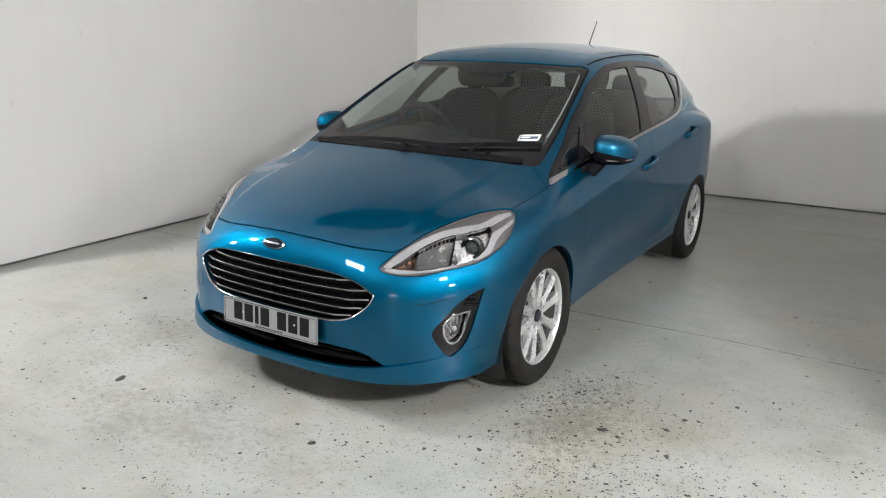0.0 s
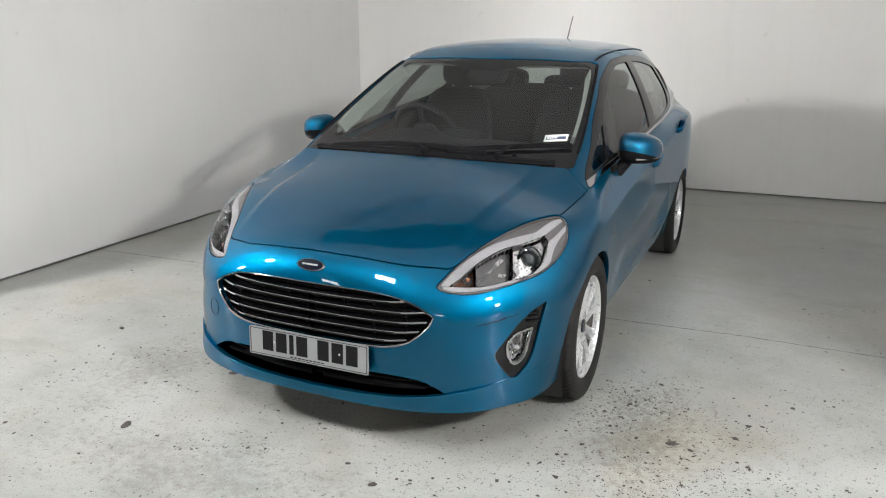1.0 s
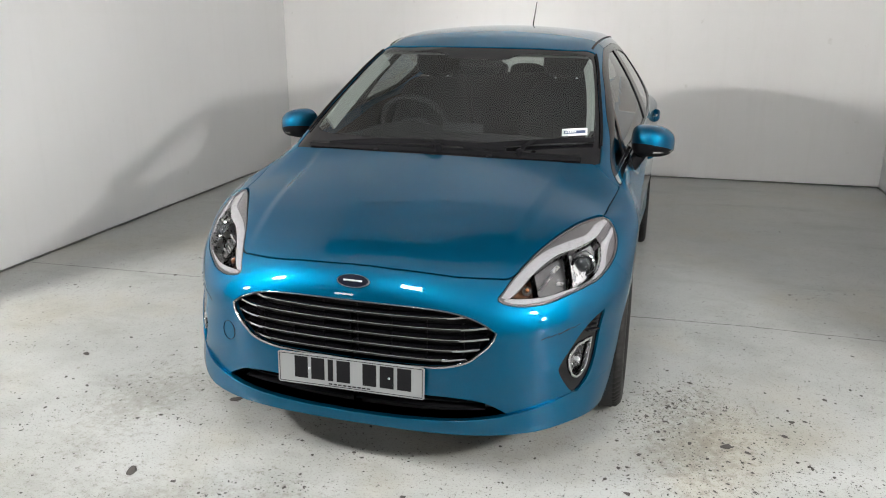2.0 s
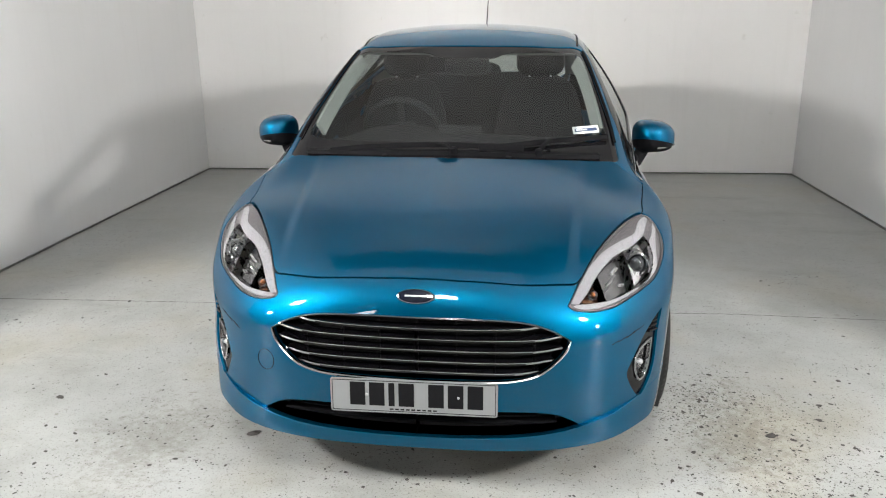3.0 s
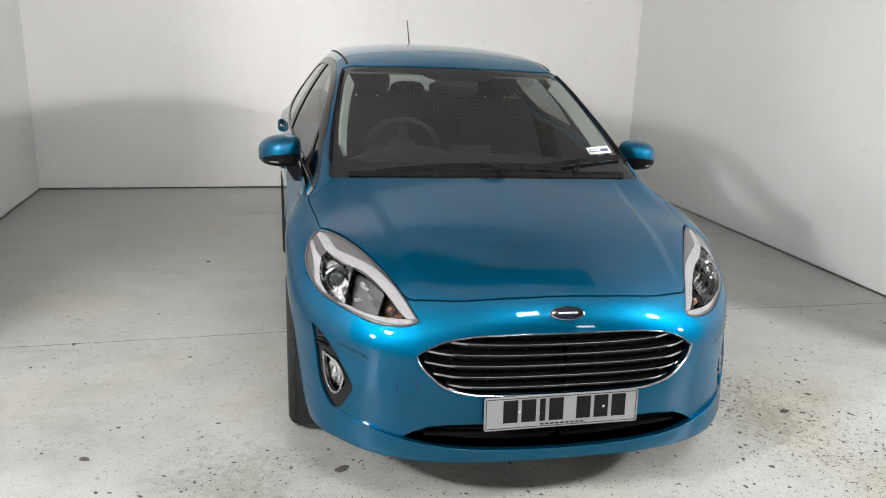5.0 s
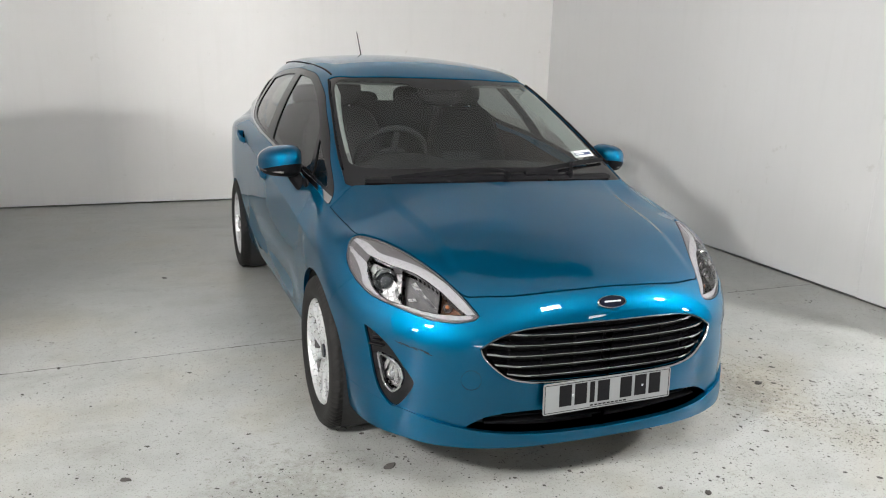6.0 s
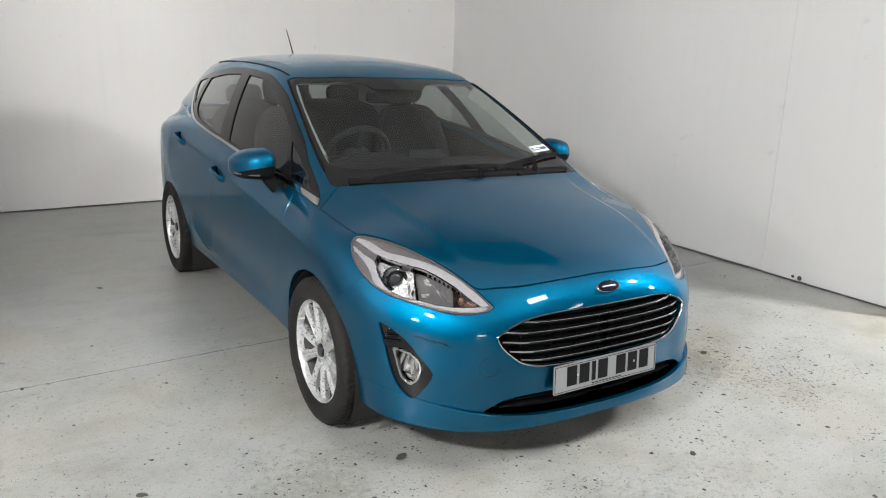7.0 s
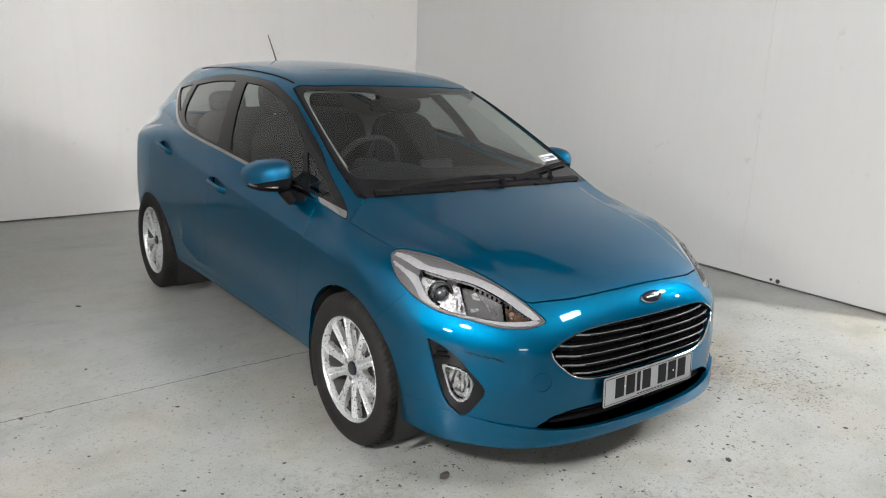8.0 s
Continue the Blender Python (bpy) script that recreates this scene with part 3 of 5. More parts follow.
def distance_to_line(q, line, closed=True):
    best = np.full(len(q), 9.0)
    n = len(line)
    for i in range(n if closed else n - 1):
        a, b = line[i], line[(i + 1) % n]
        d = b - a
        s = np.clip(((q - a) @ d) / max(d @ d, 1e-12), 0, 1)
        best = np.minimum(best, np.linalg.norm(q - a - s[:, None] * d, axis=1))
    return best


def inside_of(q, poly):
    """Signed distance to a closed outline, negative within."""
    out = np.full(len(q), 1.0)
    near = np.all((q > poly.min(0) - .06) & (q < poly.max(0) + .06), axis=1)
    z = q[near]
    dist, odd = distance_to_line(z, poly), np.zeros(len(z), bool)
    for a, b in zip(poly, np.roll(poly, -1, 0)):
        cross = (a[1] > z[:, 1]) != (b[1] > z[:, 1])
        with np.errstate(divide="ignore", invalid="ignore"):
            odd ^= cross & (z[:, 0] < (b[0] - a[0]) * (z[:, 1] - a[1]) / (b[1] - a[1]) + a[0])
    out[near] = np.where(odd, -dist, dist)
    return out


def plan(v):
    return np.stack([np.abs(v[:, 0]), v[:, 1]], 1)


def flank(v):
    return v[:, 1:3]


def face_on(v):
    return np.stack([np.abs(v[:, 0]), v[:, 2]], 1)


def corner(v):
    """Seen on the car's front corner: along the plan's slant, and up."""
    return np.stack([np.abs(v[:, 0]) * .76 + v[:, 1] * .65, v[:, 2]], 1)


def mirrored(line):
    """The right-hand half of an outline about x = 0, closed with its mirror image."""
    return np.concatenate([line, (line * [-1, 1])[::-1]])


def folded(sheet, depth=.014):
    """Turns the sheet's rims inwards, so that panels show an edge with thickness."""
    v, nn, t = sheet
    e = np.concatenate([t[:, [0, 1]], t[:, [1, 2]], t[:, [2, 0]]])
    key = np.sort(e, 1)
    _, first, count = np.unique(key, axis=0, return_index=True, return_counts=True)
    e = e[first[count == 1]]
    if not len(e) or not depth:
        return sheet
    ids = np.unique(e)
    new_id = np.full(len(v), -1)
    new_id[ids] = np.arange(len(ids))
    a, b = v[e[:, 0]], v[e[:, 1]]
    out = np.cross(b - a, nn[e[:, 0]])
    away = np.zeros((len(ids), 3))
    np.add.at(away, new_id[e[:, 0]], out)
    np.add.at(away, new_id[e[:, 1]], out)
    away /= np.maximum(np.linalg.norm(away, axis=1, keepdims=True), 1e-9)
    rim, rn = v[ids], nn[ids]
    rows = [(rim, (rn * .8 + away * .6)), (rim + away * .0012 - rn * .0018, away), (rim + away * .0012 - rn * depth, away)]
    base = len(v)
    vv = np.concatenate([v] + [r[0] for r in rows])
    nv = np.concatenate([nn] + [r[1] for r in rows])
    m = len(ids)
    ia, ib = new_id[e[:, 0]], new_id[e[:, 1]]
    tt = [t]
    for k in range(2):
        p, q = base + k * m, base + (k + 1) * m
        tt += [np.stack([p + ib, p + ia, q + ia], 1), np.stack([p + ib, q + ia, q + ib], 1)]
    return vv, nv / np.maximum(np.linalg.norm(nv, axis=1, keepdims=True), 1e-9), np.concatenate(tt)


def rim_distance(sheet):
    """How far each point of a sheet lies from the sheet's rim."""
    v, nn, t = sheet
    e = np.sort(np.concatenate([t[:, [0, 1]], t[:, [1, 2]], t[:, [2, 0]]]), 1)
    edges, count = np.unique(e, axis=0, return_counts=True)
    rim = v[np.unique(edges[count == 1])]
    out = np.empty(len(v))
    for i in range(0, len(v), 2000):
        out[i:i + 2000] = np.sqrt(((v[i:i + 2000, None] - rim[None]) ** 2).sum(2).min(1))
    return out


def sunk(sheet, depth):
    return sheet[0] - sheet[1] * depth, sheet[1], sheet[2]


def side_of(sheet, sign):
    """The triangles of a sheet on one side of the car."""
    v, nn, t = sheet
    return tidy(v, nn, t[(v[t][:, :, 0].mean(1) * sign) > 0])


def sheet_mesh(name, sheet, depth=.014):
    s = folded(sheet, depth)
    return to_mesh(name, s[0], s[2], s[1])


GAP = .0022
CAR_PLACE = pose(-.004, 0, 0)
LEAN = pose(0, 0, 0, 0, .7, 0)
car = thing("hatchback_car", "metallic teal-blue five-door hatchback parked on the painted floor", "car", CAR_PLACE)

bonnet_line = mirrored(outline([(0, -.736), (.134, -.730), (.313, -.698), (.445, -.646), (.488, -.620), (.53, -.538), (.575, -.447), (.624, -.354), (.665, -.277), (.708, -.186), (.738, -.152), (.750, -.045), (.765, .06), (.774, .135), (.774, .135), (.66, .2), (.66, .2), (.431, .142), (.2, .098), (0, .082)], 6, False))
screen_line = mirrored(outline([(0, .05), (.24, .06), (.431, .10), (.60, .16), (.680, .215), (.682, .275), (.670, .41), (.63, .645), (.595, .88), (.567, 1.04), (.555, 1.066), (.44, 1.032), (.30, 1.012), (.12, .993), (0, .99)], 6, False))
lamp_line = outline([(-.1, .650), (-.088, .638), (-.046, .628), (.0025, .624), (.071, .627), (.150, .640), (.2315, .652), (.2935, .663), (.347, .683), (.397, .710), (.437, .744), (.463, .778), (.475, .810), (.459, .821), (.4226, .824), (.333, .819), (.247, .804), (.152, .778), (.058, .743), (-.026, .701), (-.077, .668)])
fog_line = outline([(.313, .566), (.313, .566), (.256, .545), (.203, .512), (.150, .463), (.099, .408), (.104, .38), (.142, .324), (.165, .304), (.184, .304), (.232, .345), (.268, .424), (.294, .505)])
grille_line = mirrored(outline([(0, .632), (.13, .631), (.265, .624), (.357, .609), (.426, .582), (.470, .553), (.470, .553), (.459, .523), (.42, .482), (.376, .452), (.305, .435), (.225, .430), (0, .427)], 6, False))
intake_line = mirrored(outline([(0, .330), (.25, .327), (.336, .325), (.415, .316), (.458, .301), (.513, .268), (.513, .268), (.44, .258), (.33, .2485), (.16, .2415), (0, .239)], 6, False))
window_line = outline([(.150, .876), (.150, .876), (.40, .910), (.58, .928), (1.035, .976), (1.37, 1.013), (1.70, 1.039), (1.94, 1.063), (2.11, 1.103), (2.28, 1.163), (2.48, 1.238), (2.545, 1.27), (2.50, 1.29), (2.33, 1.326), (2.0, 1.371), (1.78, 1.387), (1.63, 1.390), (1.40, 1.382), (1.25, 1.370), (1.11, 1.338), (.94, 1.285), (.78, 1.212), (.565, 1.108), (.40, 1.008)], 6)
tail_lamp_line = outline([(2.80, .88), (2.80, 1.0), (2.84, 1.12), (2.95, 1.17), (3.2, 1.15), (3.2, .9), (2.95, .86)])
fender_rear = spline((.2, .57), (.247, .54), (.373, .495), (.551, .437), (.687, .400), (.79, .384), (.856, .386), (.93, .394))
door_rear = spline((.2, 1.59), (.242, 1.60), (.338, 1.618), (.509, 1.59), (.687, 1.505), (.819, 1.445), (1.03, 1.355))
rear_shut = spline((.4, 2.40), (.7, 2.41), (.81, 2.435), (.96, 2.37), (1.06, 2.29), (1.15, 2.22), (1.3, 2.1))
bumper_rear = spline((.2, .05), (.4, -.06), (.606, -.238), (.662, -.294), (.70, -.325), (.85, -.45))
sill_bottom = spline((-.9, .205), (-.5, .205), (-.33, .215), (.35, .245), (1.9, .262), (2.6, .26), (3.3, .28))
ARCHES = ((.010, .290, .351), (2.46, .265, .354))


def region(sheet, space, poly, ok=None):
    v = sheet[0]
    f = inside_of(space(v), poly)
    return f if ok is None else np.where(ok(v), f, 1.0)


sheet = body_sheet()
sheet = cut(sheet, sill_bottom(sheet[0][:, 1]) - sheet[0][:, 2])[0]
for ay, az, ar in ARCHES:
    d = np.hypot(sheet[0][:, 1] - ay, sheet[0][:, 2] - az) - ar
    sheet = cut(sheet, d)[1]


def take(space, poly, ok=None, gap=GAP):
    """Lifts a panel out of the sheet along a shut line."""
    global sheet
    piece, rest = cut(sheet, region(sheet, space, poly, ok) - gap / 2)
    panel = cut(piece, region(piece, space, poly, ok) + gap / 2)[0]
    sheet = rest
    return panel


def take_field(f, gap=GAP):
    global sheet
    piece, rest = cut(sheet, f(sheet[0]) - gap / 2)
    panel = cut(piece, f(piece[0]) + gap / 2)[0]
    sheet = rest
    return panel


front_half = lambda v: v[:, 1] < .1
low_front = lambda v: v[:, 1] < -.35
lamp_sheet = take(corner, lamp_line, lambda v: (v[:, 1] < .05) & (np.abs(v[:, 0]) > .38), .0036)
bonnet_sheet = take(plan, bonnet_line, lambda v: (v[:, 1] < .4) & (v[:, 2] > .6), .005)
screen_sheet = take(plan, screen_line, lambda v: (v[:, 1] < 1.2) & (v[:, 2] > .9), .003)
fog_sheet = take(corner, fog_line, low_front, .002)
grille_sheet = take(face_on, grille_line, low_front, .002)
intake_sheet = take(face_on, intake_line, low_front, .002)
window_sheet = take(flank, window_line, lambda v: np.abs(v[:, 0]) > .5, .002)
tail_lamp_sheet = take(flank, tail_lamp_line, lambda v: np.abs(v[:, 0]) > .58, .004)
rear_glass_sheet = take(face_on, outline([(.0, 1.34), (.45, 1.32), (.53, 1.25), (.56, 1.15), (.50, 1.10), (0, 1.08), (-.50, 1.10), (-.56, 1.15), (-.53, 1.25), (-.45, 1.32)]), lambda v: v[:, 1] > 2.6, .004)
cups = {}
for which, cy, cz in (("front", 1.335, .838), ("rear", 2.14, .940)):
    a = np.linspace(0, 2 * np.pi, 28, endpoint=False)
    cups[which] = take(flank, np.stack([cy + .10 * np.cos(a), cz + .034 * np.sin(a) + .018 * np.cos(a)], 1), lambda v: np.abs(v[:, 0]) > .6, .0)
bumper_sheet = take_field(lambda v: np.where(v[:, 2] < .86, v[:, 1] - bumper_rear(v[:, 2]), 1.0))
lip_sheet, bumper_sheet = cut(bumper_sheet, bumper_sheet[0][:, 2] - lip_height(np.abs(bumper_sheet[0][:, 0])))
fender_sheet = take_field(lambda v: np.maximum(np.where(v[:, 2] < .97, v[:, 1] - fender_rear(np.minimum(v[:, 2], .93)), 1.0), np.where(v[:, 2] > .895, v[:, 1] - .185, -1)))
front_door_sheet = take_field(lambda v: np.maximum(np.maximum(v[:, 1] - door_rear(v[:, 2]), .275 + .012 * v[:, 1] - v[:, 2]), np.maximum(.2 - v[:, 1], v[:, 2] - 1.12)))
rear_door_sheet = take_field(lambda v: np.maximum(np.maximum(v[:, 1] - rear_shut(v[:, 2]), .275 + .012 * v[:, 1] - v[:, 2]), np.maximum(np.maximum(1.1 - v[:, 1], v[:, 2] - 1.2), .395 - np.hypot(v[:, 1] - 2.46, v[:, 2] - .265))))

part("bonnet", sheet_mesh("bonnet", bonnet_sheet), PAINT, car, "teal bonnet with a raised centre", LEAN)
part("front_bumper", sheet_mesh("front_bumper", bumper_sheet, .02), PAINT, car, "teal front bumper with a lower lip", LEAN)
part("bumper_lip", sheet_mesh("bumper_lip", sunk(lip_sheet, -.012 * (1 - soft_step(np.abs(lip_sheet[0][:, 0]), .58, .74))[:, None] - .001), .022), PAINT, car, "teal lower lip of the bumper", LEAN)
part("body_shell", sheet_mesh("body_shell", sheet, .02), PAINT, car, "teal roof, pillars and rear quarters", LEAN)
doors = {}
for sign in (1, -1):
    part("front_fender", sheet_mesh("front_fender", side_of(fender_sheet, sign), .02), PAINT, car, "", LEAN)
    doors["front", sign] = part("front_door", sheet_mesh("front_door", side_of(front_door_sheet, sign)), PAINT, car, "", LEAN)
    doors["rear", sign] = part("rear_door", sheet_mesh("rear_door", side_of(rear_door_sheet, sign)), PAINT, car, "", LEAN)
    part("tail_lamp", sheet_mesh("tail_lamp", side_of(tail_lamp_sheet, sign), .006), RED_LENS, car, "red rear lamp", LEAN)


# ---- glazing ----
def glaze(sheet_in, space, polys, ok=None):
    """Cuts panes out of a sheet: (list of panes, what is left as frame)."""
    panes = []
    for poly in polys:
        f = region(sheet_in, space, poly, ok)
        pane, sheet_in = cut(sheet_in, f)
        panes.append(pane)
    return panes, sheet_in


# windscreen: clear pane inside a printed black border that swells round the mirror foot
clear_line = mirrored(outline([(0, .225), (.25, .235), (.50, .275), (.60, .315), (.637, .355), (.638, .42), (.630, .50), (.604, .70), (.565, .93), (.545, .99), (.52, 1.005), (.40, .978), (.24, .950), (.175, .925), (.15, .895), (.10, .880), (0, .876)], 6, False))
(clear,), border = glaze(sunk(screen_sheet, .004), plan, [clear_line])
screen = part("windscreen", sheet_mesh("windscreen", clear, 0), SCREEN_GLASS, car, "clear raked windscreen", LEAN)
screen.visible_shadow = False
part("border", sheet_mesh("border", border, .006), FRIT, screen, "black printed glass border")

# side windows: black frame, bright waist strip, three panes a side
strip_path = outline([(.150, .876), (.40, .910), (.58, .928), (1.035, .976), (1.37, 1.013), (1.70, 1.039), (1.94, 1.063), (2.11, 1.103), (2.28, 1.163), (2.48, 1.238), (2.535, 1.266)], 6, False)
front_pane = outline([(.56, .958), (.56, .958), (.72, .974), (.987, .999), (1.25, 1.029), (1.25, 1.029), (1.305, 1.10), (1.39, 1.21), (1.515, 1.358), (1.515, 1.358), (1.35, 1.352), (1.27, 1.343), (1.11, 1.305), (.93, 1.245), (.73, 1.152), (.69, 1.13), (.69, 1.13)], 6)
sail_pane = outline([(.29, .922), (.29, .922), (.40, .936), (.508, .950), (.508, .950), (.57, 1.02), (.637, 1.10), (.637, 1.10), (.46, 1.012)], 6)
rear_pane = outline([(1.395, 1.042), (1.395, 1.042), (1.60, 1.060), (1.855, 1.086), (1.985, 1.115), (2.075, 1.16), (2.135, 1.225), (2.185, 1.312), (2.185, 1.312), (1.92, 1.346), (1.65, 1.360), (1.65, 1.360), (1.48, 1.17)], 6)
quarter_pane = outline([(2.15, 1.153), (2.27, 1.192), (2.46, 1.256), (2.49, 1.275), (2.40, 1.293), (2.27, 1.310), (2.27, 1.310), (2.22, 1.225)], 6)
for sign in (1, -1):
    one = side_of(window_sheet, sign)
    strip, one = cut(one, distance_to_line(flank(one[0]), strip_path, False) - .017)
    (fp, sp, rp, qp), frame_sheet = glaze(one, flank, [front_pane, sail_pane, rear_pane, quarter_pane])
    part("waist_strip", sheet_mesh("waist_strip", sunk(strip, -.003), .008), CHROME, car, "bright chrome window strip", LEAN)
    part("window_frame", sheet_mesh("window_frame", frame_sheet, .012), BLACK_GLOSS, car, "gloss black window frame", LEAN)
    for name, pane, glass_mat in (("front_door_window", fp, SIDE_GLASS), ("sail_window", sp, SIDE_GLASS), ("rear_door_window", rp, PRIVACY_GLASS), ("quarter_window", qp, PRIVACY_GLASS)):
        ob = part(name, sheet_mesh(name, sunk(pane, .006), 0), glass_mat, car, "", LEAN)
        ob.visible_shadow = False
ob = part("rear_window", sheet_mesh("rear_window", sunk(rear_glass_sheet, .004), 0), PRIVACY_GLASS, car, "", LEAN)
ob.visible_shadow = False


# ---- front end: lamps, grille, intake, plate ----
def meet(o, d, reach):
    """Where a line from outside meets the body, and the normal there."""
    o, d = np.array(o, float), np.array(d, float)
    s = np.linspace(0, reach, 200)
    for _ in range(3):
        f = body_field(o + s[:, None] * d)
        i = max(int(np.argmax(f < 0)), 1)
        a, b = s[i - 1], s[i]
        s = np.linspace(a, b, 24)
    p = o + a * d
    return Vector(p), Vector(body_normal(p[None])[0])


def on_nose(x, z):
    return meet((x, -1.3, z), (0, 1, 0), 1.6)


def on_flank(y, z, sign):
    return meet((sign * 1.3, y, z), (-sign, 0, 0), 1.2)


def on_top(x, y):
    return meet((x, y, 1.8), (0, 0, -1), 1.3)


def tub(sheet_in, depth):
    """A shallow pan behind an opening: its floor sunk, its walls coming up to the rim."""
    return folded(sunk(sheet_in, depth), -(depth - .003))


def pan(name, sheet_in, depth, mat, parent, label="", place=LEAN):
    s = tub(sheet_in, depth)
    return part(name, to_mesh(name, s[0], s[2], s[1]), mat, parent, label, place)


def at_uv(sheet_in, u, v):
    d = np.linalg.norm(corner(sheet_in[0]) - [u, v], axis=1)
    i = np.argsort(d)[:6]
    n = sheet_in[1][i].mean(0)
    return Vector(sheet_in[0][i].mean(0)), Vector(n).normalized()


def aim(p, d):
    """The pose at p whose x axis points along d, z kept up."""
    x = Vector(d).normalized()
    y = Vector((0, 0, 1)).cross(x).normalized()
    z = x.cross(y)
    return Matrix((x, y, z)).transposed().to_4x4() if p is None else Matrix.Translation(p) @ Matrix((x, y, z)).transposed().to_4x4()


guide_top = [(.4607, .818), (.395, .811), (.328, .791), (.244, .782), (.1395, .764), (.036, .728), (-.045, .684), (-.0835, .656)]
guide_top_low = [(.4676, .812), (.426, .802), (.357, .780), (.262, .763), (.159, .748), (.056, .711), (-.025, .668), (-.062, .651)]
guide_low = [(.467, .799), (.409, .775), (.360, .756), (.340, .723), (.306, .689), (.253, .666), (.152, .654), (.053, .645), (-.026, .648), (-.066, .651)]
guide_low_base = [(.4623, .787), (.407, .759), (.371, .728), (.348, .694), (.294, .672), (.232, .659), (.131, .644), (.0324, .6345), (-.046, .636), (-.086, .646)]
upper_guide_line = np.concatenate([outline(guide_top, 6, False), outline(guide_top_low, 6, False)[::-1]])
lower_guide_line = np.concatenate([outline(guide_low, 6, False), outline(guide_low_base, 6, False)[::-1]])
cavity_line = np.concatenate([outline(guide_top_low[2:], 6, False), outline(guide_low[2:-1], 6, False)[::-1]])
BEAM_CELL = np.array([(.228, .82), (.165, .62), (.60, .62), (.60, .82)])
AMBER_CELL_LINE = np.array([(-.30, .82), (.072, .82), (.034, .62), (-.30, .62)])
for sign in (1, -1):
    lamp = side_of(lamp_sheet, sign)
    (up_s, low_s, cave_s), bezel_s = glaze(lamp, corner, [upper_guide_line, lower_guide_line, cavity_line])
    light = part("headlight", sheet_mesh("headlight", sunk(bezel_s, .010), .03), DARK_CHROME, car, "clear headlight with a dark bezel and white light guides", LEAN)
    lens = part("lens", sheet_mesh("lens", cut(lamp, .003 - rim_distance(lamp))[0], .004), LENS, light, "clear plastic lens")
    lens.visible_shadow = False
    part("rim_seal", sheet_mesh("rim_seal", sunk(cut(lamp, rim_distance(lamp) - .0030)[0], .002), .01), DARK_CHROME, light, "dark lens surround")
    part("upper_light_guide", sheet_mesh("upper_light_guide", sunk(up_s, .007), .012), LIGHT_GUIDE, light, "white light guide")
    part("lower_light_guide", sheet_mesh("lower_light_guide", sunk(low_s, .006), .012), LIGHT_GUIDE, light, "white light guide")
    cave_s = cut(cave_s, .0025 - rim_distance(cave_s))[0]
    (beam_s, amber_s), main_s = glaze(cave_s, corner, [BEAM_CELL, AMBER_CELL_LINE])
    pan("projector_bowl", beam_s, .042, BOWL, light, "silvered projector bowl", None)
    pan("main_beam_bowl", main_s, .040, CELL_GREY, light, "black main-beam cell", None)
    pan("indicator_bowl", amber_s, .040, AMBER_CELL, light, "brown-tinted indicator cell", None)
    ahead = Vector((sign * .25, -1, .05)).normalized()
    p, n = at_uv(lamp, .272, .719)
    here = aim(p - n * .030, ahead)
    part("projector_ring", lathe([(-.03, .046), (-.004, .045), (.004, .042), (.006, .038), (.002, .033), (-.004, .030), (-.012, .029)], 40), CHROME, light, "chrome projector ring", here)
    part("projector_lens", lathe([(-.016, .030), (-.004, .0285), (.006, .023), (.012, .014), (.0145, .0005)], 40), PROJECTOR, light, "thick glass projector lens", here)
    for u, v, tall, tip, mat in ((.215, .690, .040, 18, SATIN), (.198, .682, .034, 40, REFLECTOR)):
        p, n = at_uv(lamp, u, v)
        part("bowl_facet", box(.003, .020, tall, bevel=.001), mat, light, "", aim(p - n * .030, ahead) @ pose(0, 0, 0, tip, 0, 50))
    for u, v, wide, tall, tip, mat in ((.150, .722, .020, .036, 30, BOWL), (.118, .702, .012, .050, 34, FACET), (.100, .690, .007, .046, 30, BOWL), (.084, .680, .012, .046, 30, FACET), (.152, .682, .030, .014, 10, BOWL)):
        p, n = at_uv(lamp, u, v)
        part("reflector_blade", box(.003, wide, tall, bevel=.001), mat, light, "silver reflector blade", aim(p - n * .028, ahead) @ pose(0, 0, 0, tip * -sign, 24, 28 * sign))
    p, n = at_uv(lamp, .016, .672)
    part("indicator_reflector", lathe([(.006, .017), (-.004, .015), (-.012, .009), (-.016, .001)], 12), REFLECTOR, light, "", aim(p - n * .024, ahead))
    part("indicator_bulb", blob(14, 10, lambda d: Vector((d.x * .012, d.y * .007, d.z * .007))), AMBER, light, "amber indicator bulb", aim(p - n * .020, ahead))

    fog = side_of(fog_sheet, sign)
    fog_lamp_line = outline([(.257, .480), (.257, .480), (.211, .473), (.176, .464), (.142, .428), (.150, .379), (.1735, .353), (.199, .357), (.2225, .385), (.239, .430)], 6)
    (lamp_s,), surround_s = glaze(fog, corner, [fog_lamp_line])
    fog_unit = part("fog_light", sheet_mesh("fog_light", sunk(surround_s, .008), .02), PIANO_BLACK, car, "fog light in a gloss black surround", LEAN)
    part("rim", sheet_mesh("rim", sunk(cut(lamp_s, rim_distance(lamp_s) - .006)[0], .002), .012), CHROME, fog_unit, "chrome rim")
    pan("bowl", lamp_s, .045, BOWL, fog_unit, "silvered bowl", None)
    lens = part("lens", sheet_mesh("lens", sunk(lamp_s, .004), 0), LENS, fog_unit, "clear lens")
    lens.visible_shadow = False
    p, n = at_uv(fog, .19, .412)
    part("reflector", lathe([(.006, .026), (.0, .026), (-.008, .023), (-.014, .014), (-.018, .001)], 10), REFLECTOR, fog_unit, "", aim(p - n * .026, n))
